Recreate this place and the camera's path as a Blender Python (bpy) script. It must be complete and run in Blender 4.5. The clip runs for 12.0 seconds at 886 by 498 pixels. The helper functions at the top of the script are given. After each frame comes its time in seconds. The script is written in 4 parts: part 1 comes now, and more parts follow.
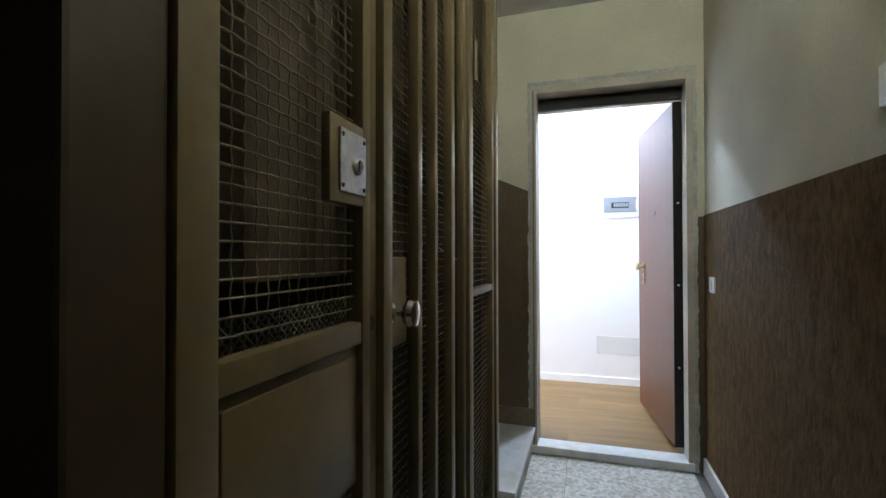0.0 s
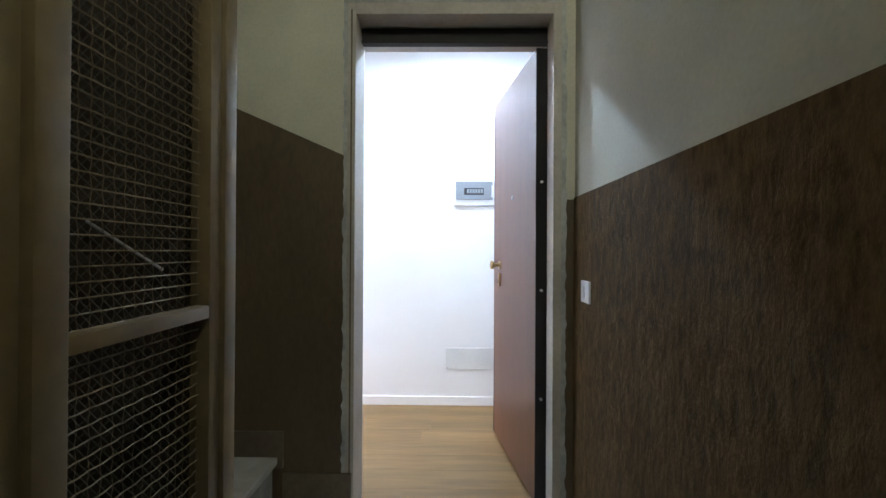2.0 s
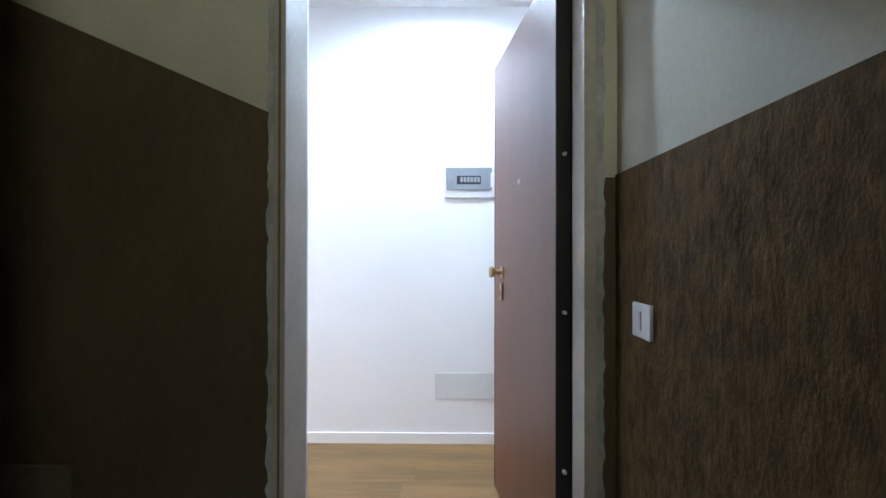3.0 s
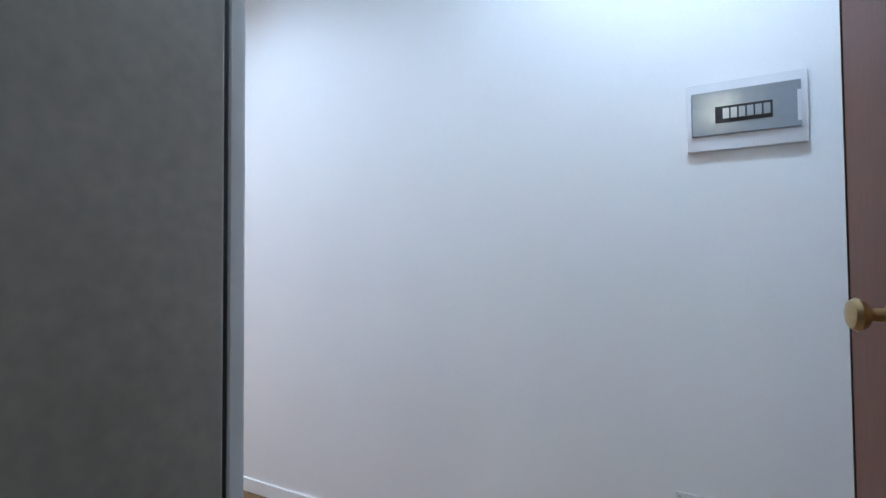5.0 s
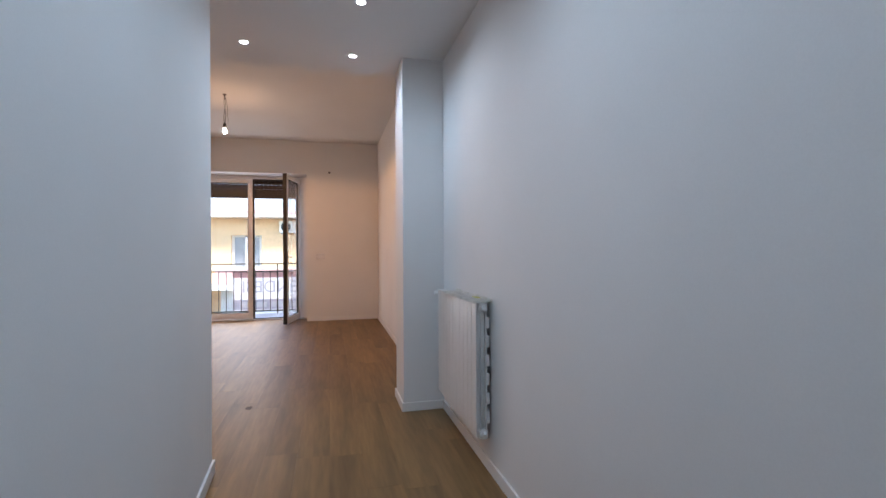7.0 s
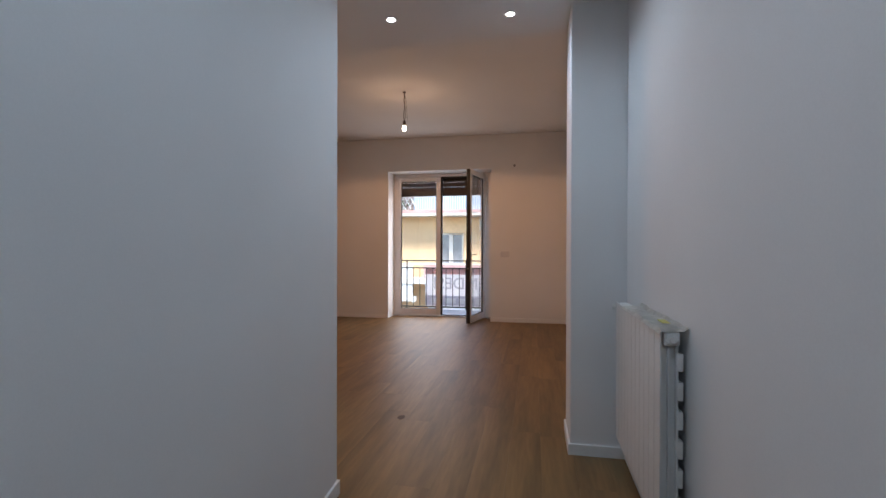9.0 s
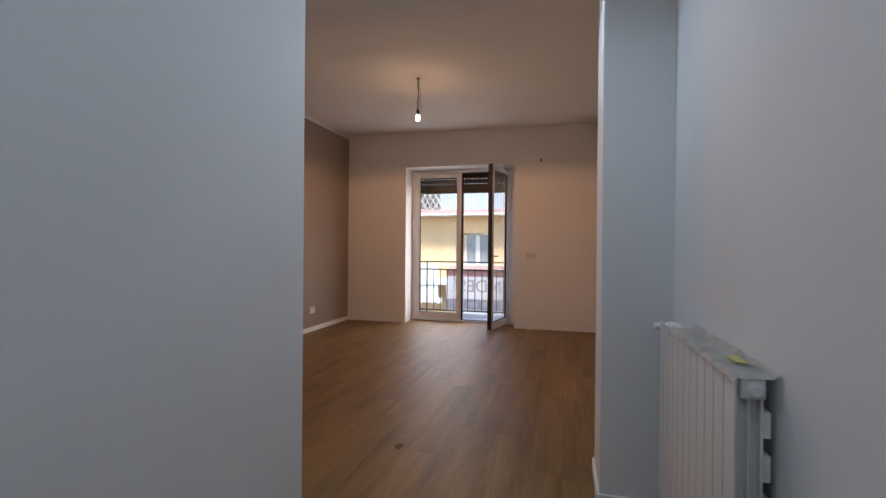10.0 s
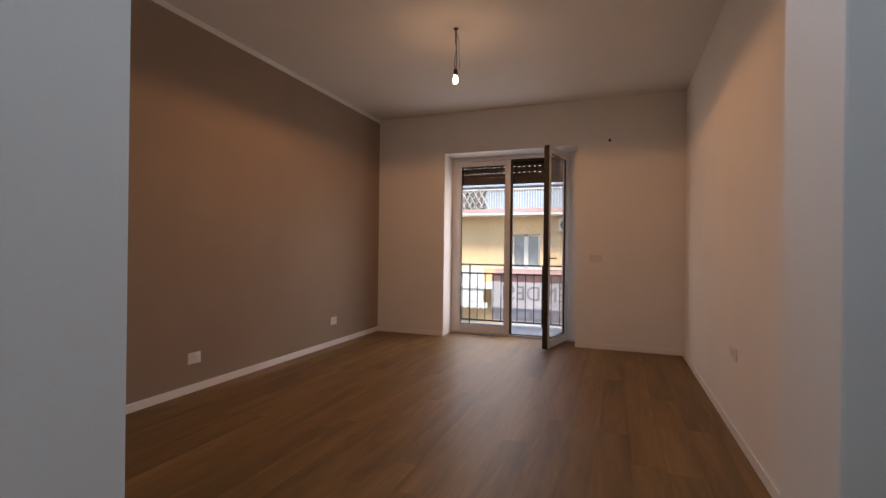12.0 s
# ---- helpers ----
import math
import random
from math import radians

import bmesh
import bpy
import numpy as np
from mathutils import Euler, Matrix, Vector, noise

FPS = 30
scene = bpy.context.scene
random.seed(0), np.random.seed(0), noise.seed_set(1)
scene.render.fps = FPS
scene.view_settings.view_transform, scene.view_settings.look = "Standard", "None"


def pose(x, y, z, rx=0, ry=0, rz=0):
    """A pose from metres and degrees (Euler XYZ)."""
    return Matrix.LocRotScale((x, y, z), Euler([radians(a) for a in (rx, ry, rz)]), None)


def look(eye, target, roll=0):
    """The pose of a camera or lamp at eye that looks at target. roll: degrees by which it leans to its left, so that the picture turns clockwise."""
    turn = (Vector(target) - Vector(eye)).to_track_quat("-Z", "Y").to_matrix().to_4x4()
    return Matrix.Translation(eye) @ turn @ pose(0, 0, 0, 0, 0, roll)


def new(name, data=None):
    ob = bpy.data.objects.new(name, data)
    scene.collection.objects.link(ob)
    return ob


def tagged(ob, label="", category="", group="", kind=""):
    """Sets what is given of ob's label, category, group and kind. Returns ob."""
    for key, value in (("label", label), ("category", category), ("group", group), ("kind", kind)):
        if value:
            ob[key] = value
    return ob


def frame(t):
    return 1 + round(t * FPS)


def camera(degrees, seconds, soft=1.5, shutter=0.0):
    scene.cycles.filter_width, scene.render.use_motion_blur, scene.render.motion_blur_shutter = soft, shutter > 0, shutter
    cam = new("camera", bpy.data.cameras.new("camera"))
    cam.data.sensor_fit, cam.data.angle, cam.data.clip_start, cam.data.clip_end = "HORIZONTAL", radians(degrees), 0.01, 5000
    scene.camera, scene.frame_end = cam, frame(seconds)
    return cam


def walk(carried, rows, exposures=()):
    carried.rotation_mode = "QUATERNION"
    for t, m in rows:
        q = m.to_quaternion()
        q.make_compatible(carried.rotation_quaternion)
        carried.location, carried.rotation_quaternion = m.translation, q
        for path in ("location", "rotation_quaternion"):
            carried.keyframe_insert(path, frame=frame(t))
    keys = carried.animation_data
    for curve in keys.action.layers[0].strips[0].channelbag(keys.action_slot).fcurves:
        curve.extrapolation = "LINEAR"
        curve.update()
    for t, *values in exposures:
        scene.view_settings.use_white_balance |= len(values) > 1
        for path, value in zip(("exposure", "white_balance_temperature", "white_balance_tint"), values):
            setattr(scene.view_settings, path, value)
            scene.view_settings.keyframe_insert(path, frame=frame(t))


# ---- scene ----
cam = camera(87.5, 12.0)
PATH = [
    (0, (0.216, 0.169, 1.184), (-0.378, 2.079, 1.21), -0.1),
    (0.5, (0.241, 0.237, 1.186), (-0.228, 2.181, 1.208), 0.0),
    (1, (0.292, 0.449, 1.169), (-0.021, 2.424, 1.18), -0.1),
    (1.5, (0.34, 0.749, 1.166), (0.205, 2.744, 1.181), 0.1),
    (2, (0.322, 1.128, 1.176), (0.293, 3.128, 1.186), 0.3),
    (2.5, (0.347, 1.478, 1.169), (0.338, 3.478, 1.178), 0.1),
    (3, (0.379, 1.796, 1.188), (0.355, 3.796, 1.201), 0.1),
    (3.5, (0.377, 2.16, 1.191), (0.306, 4.159, 1.2), 0.2),
    (3.7, (0.371, 2.281, 1.195), (0.275, 4.279, 1.212), 0.2),
    (5.3, (0.318, 3.148, 1.182), (-0.833, 4.784, 1.227), -0.7),
    (5.5, (0.279, 3.255, 1.197), (-1.002, 4.79, 1.23), -0.9),
    (6, (0.079, 3.497, 1.234), (-1.504, 4.719, 1.249), -0.5),
    (6.5, (-0.059, 3.667, 1.233), (-1.871, 4.513, 1.229), -0.4),
    (7, (-0.181, 3.811, 1.242), (-2.124, 4.287, 1.244), -0.3),
    (7.5, (-0.264, 3.963, 1.257), (-2.263, 4.034, 1.263), -0.3),
    (7.7, (-0.289, 4.01, 1.268), (-2.288, 3.951, 1.268), -0.2),
    (9.5, (-1.083, 4.167, 1.245), (-3.035, 3.73, 1.239), 0.3),
    (10, (-1.341, 4.189, 1.257), (-3.274, 3.677, 1.249), 0.5),
    (10.5, (-1.661, 4.101, 1.23), (-3.584, 3.55, 1.224), 0.5),
    (11, (-1.945, 4.025, 1.246), (-3.861, 3.45, 1.243), 0.6),
    (11.5, (-2.219, 3.97, 1.247), (-4.113, 3.329, 1.245), 0.5),
    (12, (-2.481, 3.904, 1.225), (-4.354, 3.202, 1.226), 0.7),
]
EXPOSURES = [(0, 5.35, 6350, 8), (0.5, 5.25, 6350, 8), (1.5, 5.2, 6350, 8), (2.0, 5.05, 6350, 8), (3.0, 4.75, 6250, 8), (3.7, 4.5, 6150, 7), (5.3, 3.45, 6100, 7), (5.5, 3.35, 6100, 7), (6.0, 3.15, 6150, 7), (6.5, 2.9, 6200, 7), (7.5, 2.4, 6350, 7), (9.5, 2.05, 6500, 7), (10.5, 1.95, 6750, 8), (12.0, 1.75, 7150, 9)]
walk(cam, [(t, look(eye, target, roll)) for t, eye, target, roll in PATH], EXPOSURES)

# ---- world, sun and lamps ----
world = bpy.data.worlds.new("world")
scene.world = world
world.use_nodes = True
wn = world.node_tree.nodes
sky = wn.new("ShaderNodeTexSky")
sky.sky_type = "NISHITA"
sky.sun_disc = False
sky.sun_elevation, sky.sun_rotation = radians(48), radians(-60)
world.node_tree.links.new(sky.outputs[0], wn["Background"].inputs[0])
wn["Background"].inputs[1].default_value = 0.15

HAZY_SUN = 1.5
sun = new("sun", bpy.data.lights.new("sun", "SUN"))
sun.data.energy, sun.data.angle, sun.data.color = HAZY_SUN, radians(12), (1, 0.95, 0.88)
sun.matrix_world = look((0, 0, 0), (-1.2, -0.6, -1.6))


def spot_lamp(x, y, z, watts, colour, degrees, radius=0.05, blend=1.0):
    lamp = new("downlight_lamp", bpy.data.lights.new("downlight_lamp", "SPOT"))
    lamp.data.energy, lamp.data.color, lamp.data.shadow_soft_size = watts, colour, radius
    lamp.data.spot_size, lamp.data.spot_blend = radians(degrees), blend
    lamp.location = (x, y, z)
    return lamp


def point_lamp(x, y, z, watts, colour, radius):
    lamp = new("bulb_lamp", bpy.data.lights.new("bulb_lamp", "POINT"))
    lamp.data.energy, lamp.data.color, lamp.data.shadow_soft_size = watts, colour, radius
    lamp.location = (x, y, z)
    return lamp


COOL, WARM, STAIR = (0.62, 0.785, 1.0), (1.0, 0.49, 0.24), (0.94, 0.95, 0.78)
LOW, HIGH = 2.72, 3.14            # hall ceiling, room ceiling
# last two are unseen, added to light the entrance end of the hall
SPOTS = [(-3.69, 3.23), (-3.76, 3.99), (-2.97, 4.0), (-1.45, 3.95), (0.35, 4.15)]
for sx, sy in SPOTS:
    spot_lamp(sx, sy, LOW - 0.012, 6.6 if sx > 0 else 5.0, COOL, 176 if sx > 0 else 168, 0.05, 0.6 if sx > 0 else 0.85)
spot_lamp(-6.27, 2.58, 2.66, 13, WARM, 179, 0.035, 0.15)
point_lamp(-6.27, 2.58, 2.67, 0.75, WARM, 0.034)
# landing lamp added out of view to light the walls and cage
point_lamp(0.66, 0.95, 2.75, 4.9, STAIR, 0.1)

# the sky's light in the balcony door's opening
daylight = new("window_daylight", bpy.data.lights.new("window_daylight", "AREA"))
daylight.data.shape, daylight.data.size, daylight.data.size_y = "RECTANGLE", 1.05, 2.1
daylight.data.energy, daylight.data.color = 3.2, (1.0, 0.91, 0.91)
daylight.matrix_world = look((-8.91, 2.2, 1.17), (-7.0, 2.2, 1.17))

# ---- materials ----
def mat(name, colour, rough=0.6, metal=0.0, grain=60.0, vary=0.12, stain=2.0, stains=0.10, bump=0.1, stretch=(1, 1, 1), depth=0.002, per_object=0.0):
    m = bpy.data.materials.new(name)
    m.use_nodes = True
    nt = m.node_tree
    b = nt.nodes["Principled BSDF"]
    b.inputs["Roughness"].default_value, b.inputs["Metallic"].default_value = rough, metal
    tc = nt.nodes.new("ShaderNodeTexCoord")
    mp = nt.nodes.new("ShaderNodeMapping")
    mp.inputs["Scale"].default_value = stretch
    nt.links.new(tc.outputs["Object"], mp.inputs[0])
    fine, big = nt.nodes.new("ShaderNodeTexNoise"), nt.nodes.new("ShaderNodeTexNoise")
    fine.inputs["Scale"].default_value, fine.inputs["Detail"].default_value = grain, 5
    big.inputs["Scale"].default_value, big.inputs["Detail"].default_value = stain, 3
    nt.links.new(mp.outputs[0], fine.inputs["Vector"])
    nt.links.new(mp.outputs[0], big.inputs["Vector"])
    last = None
    for tex, amount in ((fine, vary), (big, stains)):
        r = nt.nodes.new("ShaderNodeMapRange")
        r.inputs["From Min"].default_value, r.inputs["From Max"].default_value = 0.3, 0.7
        r.inputs["To Min"].default_value, r.inputs["To Max"].default_value = 1 - amount, 1 + amount
        nt.links.new(tex.outputs[0], r.inputs[0])
        if last is None:
            last = r.outputs[0]
        else:
            mul = nt.nodes.new("ShaderNodeMath")
            mul.operation = "MULTIPLY"
            nt.links.new(last, mul.inputs[0])
            nt.links.new(r.outputs[0], mul.inputs[1])
            last = mul.outputs[0]
    if per_object:
        info, r = nt.nodes.new("ShaderNodeObjectInfo"), nt.nodes.new("ShaderNodeMapRange")
        r.inputs["To Min"].default_value, r.inputs["To Max"].default_value = 1 - per_object, 1 + per_object
        nt.links.new(info.outputs["Random"], r.inputs[0])
        mul = nt.nodes.new("ShaderNodeMath")
        mul.operation = "MULTIPLY"
        nt.links.new(last, mul.inputs[0])
        nt.links.new(r.outputs[0], mul.inputs[1])
        last = mul.outputs[0]
    hsv = nt.nodes.new("ShaderNodeHueSaturation")
    hsv.inputs["Color"].default_value = (*colour, 1)
    nt.links.new(last, hsv.inputs["Value"])
    nt.links.new(hsv.outputs[0], b.inputs["Base Color"])
    if bump:
        bp = nt.nodes.new("ShaderNodeBump")
        bp.inputs["Strength"].default_value, bp.inputs["Distance"].default_value = bump, depth
        nt.links.new(fine.outputs[0], bp.inputs["Height"])
        nt.links.new(bp.outputs[0], b.inputs["Normal"])
    return m


def glow(name, colour, strength):
    m = bpy.data.materials.new(name)
    m.use_nodes = True
    b = m.node_tree.nodes["Principled BSDF"]
    b.inputs["Base Color"].default_value = (*colour, 1)
    b.inputs["Emission Color"].default_value = (*colour, 1)
    b.inputs["Emission Strength"].default_value = strength
    return m


def glass(name, rough=0.0, tint=(1, 1, 1)):
    m = bpy.data.materials.new(name)
    m.use_nodes = True
    b = m.node_tree.nodes["Principled BSDF"]
    b.inputs["Base Color"].default_value = (*tint, 1)
    b.inputs["Transmission Weight"].default_value, b.inputs["Roughness"].default_value, b.inputs["IOR"].default_value = 1, rough, 1.45
    return m


def oak(name):
    m = mat(name, (0.190, 0.112, 0.044), 0.48, 0, 5, 0.13, 0.9, 0.30, 0.10, (0.9, 8, 6), 0.0006, 0.10)
    nt = m.node_tree
    mp = next(n for n in nt.nodes if n.type == "MAPPING")
    nt.nodes["Principled BSDF"].inputs["Specular IOR Level"].default_value = 0.38
    info, mul = nt.nodes.new("ShaderNodeObjectInfo"), nt.nodes.new("ShaderNodeMath")
    mul.operation, mul.inputs[1].default_value = "MULTIPLY", 53
    nt.links.new(info.outputs["Random"], mul.inputs[0])
    nt.links.new(mul.outputs[0], mp.inputs["Location"])
    return m


M_WHITE = mat("white_wall_paint", (0.80, 0.80, 0.80), 0.75, grain=220, vary=0.015, stain=1.1, stains=0.03, bump=0.12, depth=0.001)
M_CEIL = mat("white_ceiling_paint", (0.76, 0.755, 0.75), 0.85, grain=180, vary=0.015, stain=0.8, stains=0.03, bump=0.1, depth=0.001)
M_TAUPE = mat("taupe_wall_paint", (0.30, 0.235, 0.19), 0.7, grain=200, vary=0.03, stain=1.0, stains=0.07, bump=0.15, depth=0.001)
M_TRIM = mat("white_skirting_lacquer", (0.82, 0.82, 0.82), 0.35, grain=90, vary=0.015, stain=3, stains=0.03, bump=0.03)
M_PVC = mat("white_pvc", (0.78, 0.78, 0.80), 0.3, grain=120, vary=0.01, stain=4, stains=0.03, bump=0.02)
M_SEAL = mat("dark_rubber_seal", (0.02, 0.018, 0.018), 0.6, grain=100, bump=0.05)
M_OAK = oak("oak_laminate")
M_UNDER = mat("dark_underlay", (0.10, 0.065, 0.04), 0.9)
M_GREEN = mat("greenish_beige_plaster", (0.51, 0.495, 0.40), 0.8, grain=70, vary=0.05, stain=2.2, stains=0.12, bump=0.25, depth=0.002)
M_DADO = mat("brown_scratched_stucco", (0.082, 0.048, 0.018), 0.9, grain=55, vary=0.30, stain=3, stains=0.18, bump=0.8, stretch=(1, 1, 0.30), depth=0.008)
nt = M_DADO.node_tree
ridge_tc, ridge_map, ridge, ridge_ramp, ridge_mix = (nt.nodes.new(k) for k in ("ShaderNodeTexCoord", "ShaderNodeMapping", "ShaderNodeTexNoise", "ShaderNodeValToRGB", "ShaderNodeMix"))
ridge_map.inputs["Scale"].default_value = (1, 1, 0.55)
ridge.inputs["Scale"].default_value, ridge.inputs["Detail"].default_value, ridge.inputs["Roughness"].default_value = 30, 6, 0.68
ridge_ramp.color_ramp.elements[0].position, ridge_ramp.color_ramp.elements[1].position = 0.42, 0.68
nt.links.new(ridge_tc.outputs["Object"], ridge_map.inputs[0])
nt.links.new(ridge_map.outputs[0], ridge.inputs["Vector"])
nt.links.new(ridge.outputs[0], ridge_ramp.inputs[0])
ridge_mix.data_type = "RGBA"
nt.links.new(ridge_ramp.outputs[0], ridge_mix.inputs["Factor"])
nt.links.new(next(n for n in nt.nodes if n.type == "HUE_SAT").outputs[0], ridge_mix.inputs[6])
ridge_mix.inputs[7].default_value = (0.152, 0.095, 0.037, 1)
nt.links.new(ridge_mix.outputs[2], nt.nodes["Principled BSDF"].inputs["Base Color"])
nt.links.new(ridge.outputs[0], next(n for n in nt.nodes if n.type == "BUMP").inputs["Height"])
nt.nodes["Principled BSDF"].inputs["Specular IOR Level"].default_value = 0.15
M_DADO2 = mat("brown_smooth_dado_paint", (0.090, 0.064, 0.035), 0.6, grain=60, vary=0.14, stain=3, stains=0.2, bump=0.35, stretch=(1, 1, 0.4), depth=0.003)
M_SKIRT = mat("brown_grey_stone_skirting", (0.13, 0.105, 0.075), 0.5, grain=40, vary=0.15, stain=4, stains=0.2, bump=0.1)
M_PATCH = mat("grey_cement_patch", (0.38, 0.39, 0.38), 0.85, grain=40, vary=0.14, stain=7, stains=0.2, bump=0.4, depth=0.003)
M_JAMB = mat("beige_stone_jamb", (0.42, 0.385, 0.335), 0.6, grain=60, vary=0.08, stain=3, stains=0.16, bump=0.15)
M_STEEL = mat("dark_brown_door_steel", (0.010, 0.008, 0.008), 0.75, 0.0, grain=120, vary=0.2, bump=0.05)
M_DOOR = mat("reddish_brown_door_veneer", (0.100, 0.037, 0.019), 0.42, grain=16, vary=0.16, stain=1.2, stains=0.10, bump=0.08, stretch=(9, 9, 0.6), depth=0.0008)
M_BRASS = mat("aged_brass", (0.50, 0.36, 0.18), 0.28, 1.0, grain=80, vary=0.1, bump=0.02)
M_CHROME = mat("polished_chrome", (0.62, 0.62, 0.64), 0.12, 1.0, grain=80, vary=0.05, bump=0.01)
M_ZINC = mat("brushed_zinc_plate", (0.42, 0.42, 0.44), 0.42, 0.8, grain=90, vary=0.15, stain=20, stains=0.15, bump=0.06)
M_CAGE = mat("olive_beige_gloss_enamel", (0.112, 0.084, 0.043), 0.42, grain=50, vary=0.08, stain=6, stains=0.22, bump=0.25, depth=0.001)
M_POST = mat("dark_brown_post_enamel", (0.030, 0.019, 0.010), 0.45, grain=50, vary=0.1, stain=4, stains=0.25, bump=0.2)
M_WIRE = mat("olive_enamelled_wire", (0.140, 0.110, 0.066), 0.45, 0.2, grain=200, vary=0.25, stain=12, stains=0.3, bump=0.1)
# darker wire tone for the meshes inside the cage
M_INNER = mat("dark_lift_car_wire", (0.055, 0.047, 0.035), 0.6, 0.2, grain=150, vary=0.3, bump=0.1)
M_CARNET = mat("grey_lift_car_netting", (0.17, 0.165, 0.15), 0.6, 0.2, grain=90, vary=0.4, stain=9, stains=0.5, bump=0.1)
M_NICKEL = mat("worn_nickel", (0.70, 0.68, 0.64), 0.32, 0.6, grain=80, vary=0.06, bump=0.01)
# dark tone for shaft walls and the added sheets that imitate its gloom
M_SHAFT = mat("dark_lift_shaft_backing", (0.05, 0.038, 0.025), 0.9, grain=20, vary=0.3, stain=2, stains=0.4, bump=0.4)
M_MARBLE = mat("grey_white_marble", (0.55, 0.56, 0.56), 0.3, grain=14, vary=0.12, stain=3, stains=0.14, bump=0.03)
M_TILE = mat("speckled_marble_chip_tile", (0.50, 0.48, 0.43), 0.42, grain=45, vary=0.55, stain=5, stains=0.14, bump=0.06, per_object=0.05)
nt = M_TILE.node_tree
chips, ramp, blend_chip = nt.nodes.new("ShaderNodeTexVoronoi"), nt.nodes.new("ShaderNodeValToRGB"), nt.nodes.new("ShaderNodeMix")
spots_tc = nt.nodes.new("ShaderNodeTexCoord")
chips.inputs["Scale"].default_value = 55
nt.links.new(spots_tc.outputs["Object"], chips.inputs["Vector"])
ramp.color_ramp.elements[0].color, ramp.color_ramp.elements[1].color = (0.16, 0.14, 0.11, 1), (0.62, 0.60, 0.55, 1)
ramp.color_ramp.elements[0].position, ramp.color_ramp.elements[1].position = 0.05, 0.75
nt.links.new(chips.outputs["Color"], ramp.inputs[0])
blend_chip.data_type, blend_chip.blend_type = "RGBA", "MIX"
blend_chip.inputs["Factor"].default_value = 0.6
hsv = next(n for n in nt.nodes if n.type == "HUE_SAT")
nt.links.new(hsv.outputs[0], blend_chip.inputs[6])
nt.links.new(ramp.outputs[0], blend_chip.inputs[7])
nt.links.new(blend_chip.outputs[2], nt.nodes["Principled BSDF"].inputs["Base Color"])
M_GROUT = mat("dark_tile_grout", (0.12, 0.11, 0.10), 0.9, grain=80)
M_RAD = mat("white_radiator_enamel", (0.78, 0.77, 0.75), 0.3, grain=60, vary=0.015, stain=3, stains=0.04, bump=0.02)
M_FILM = mat("dusty_protective_film", (0.68, 0.67, 0.63), 0.35, grain=40, vary=0.12, stain=9, stains=0.18, bump=0.5, depth=0.004)
M_YELLOW = mat("yellow_sticker", (0.62, 0.60, 0.16), 0.5, grain=60, vary=0.05)
M_PLATE = mat("light_switch_plastic", (0.70, 0.70, 0.72), 0.35, grain=60, vary=0.01, bump=0.01)
M_GREYP = mat("pale_grey_cover_plate", (0.68, 0.69, 0.68), 0.5, grain=80, vary=0.03, bump=0.05)
M_SMOKE = mat("smoky_breaker_window", (0.26, 0.28, 0.31), 0.15, grain=40, vary=0.04, bump=0)
M_BLACK = mat("black_plastic", (0.015, 0.015, 0.018), 0.4, grain=60)
M_SHUT = mat("dark_brown_shutter", (0.026, 0.017, 0.014), 0.55, grain=60, vary=0.15)
M_IRON = mat("dark_railing_iron", (0.035, 0.025, 0.022), 0.5, 0.3, grain=80, vary=0.2)
M_SLAB = mat("pale_balcony_concrete", (0.48, 0.48, 0.49), 0.8, grain=30, vary=0.1, stain=2, stains=0.1, bump=0.2)
M_FACADE = mat("yellow_ochre_render", (0.76, 0.54, 0.33), 0.9, grain=6, vary=0.05, stain=0.4, stains=0.08, bump=0.2)
M_UPPER = mat("pale_pink_render", (0.62, 0.52, 0.47), 0.9, grain=6, vary=0.06, stain=0.4, stains=0.1, bump=0.2)
M_CORN = mat("white_cornice", (0.75, 0.73, 0.70), 0.85, grain=10, vary=0.05, stain=1, stains=0.08)
M_PINK = mat("dull_red_band", (0.66, 0.40, 0.38), 0.8, grain=10, vary=0.08, stain=1, stains=0.12)
M_BLUE = mat("faded_blue_awning", (0.42, 0.50, 0.62), 0.85, grain=10, vary=0.08)
M_SHEET = mat("white_awning_cloth", (0.74, 0.74, 0.75), 0.85, grain=12, vary=0.04, stain=1, stains=0.06)
M_BANNER = mat("thin_white_banner", (0.82, 0.79, 0.78), 0.8, grain=30, vary=0.04)
nt = M_BANNER.node_tree
thin, mixer = nt.nodes.new("ShaderNodeBsdfTranslucent"), nt.nodes.new("ShaderNodeMixShader")
thin.inputs[0].default_value, mixer.inputs[0].default_value = (0.92, 0.90, 0.90, 1), 0.8
nt.links.new(nt.nodes["Principled BSDF"].outputs[0], mixer.inputs[1])
nt.links.new(thin.outputs[0], mixer.inputs[2])
nt.links.new(mixer.outputs[0], nt.nodes["Material Output"].inputs[0])
M_LAV = mat("lavender_banner_band", (0.62, 0.60, 0.66), 0.8, grain=30, vary=0.04)
M_LETTER = mat("greyish_banner_print", (0.58, 0.56, 0.59), 0.8, grain=30, vary=0.04)
M_LEAF = mat("dull_green_leaf", (0.07, 0.11, 0.04), 0.6, grain=10, vary=0.3)
M_PANE2 = mat("curtained_far_pane", (0.30, 0.31, 0.34), 0.2, grain=3, vary=0.12)
M_ROAD = mat("asphalt", (0.05, 0.05, 0.05), 0.9, grain=20, vary=0.2, bump=0.2)
M_GLASS = glass("window_glass")
M_LED = glow("led_disc", (0.92, 0.96, 1.0), 5)
M_BULB = glow("lit_bulb", (1.0, 0.86, 0.62), 5)
M_CORD = mat("grey_flex", (0.10, 0.08, 0.07), 0.6)


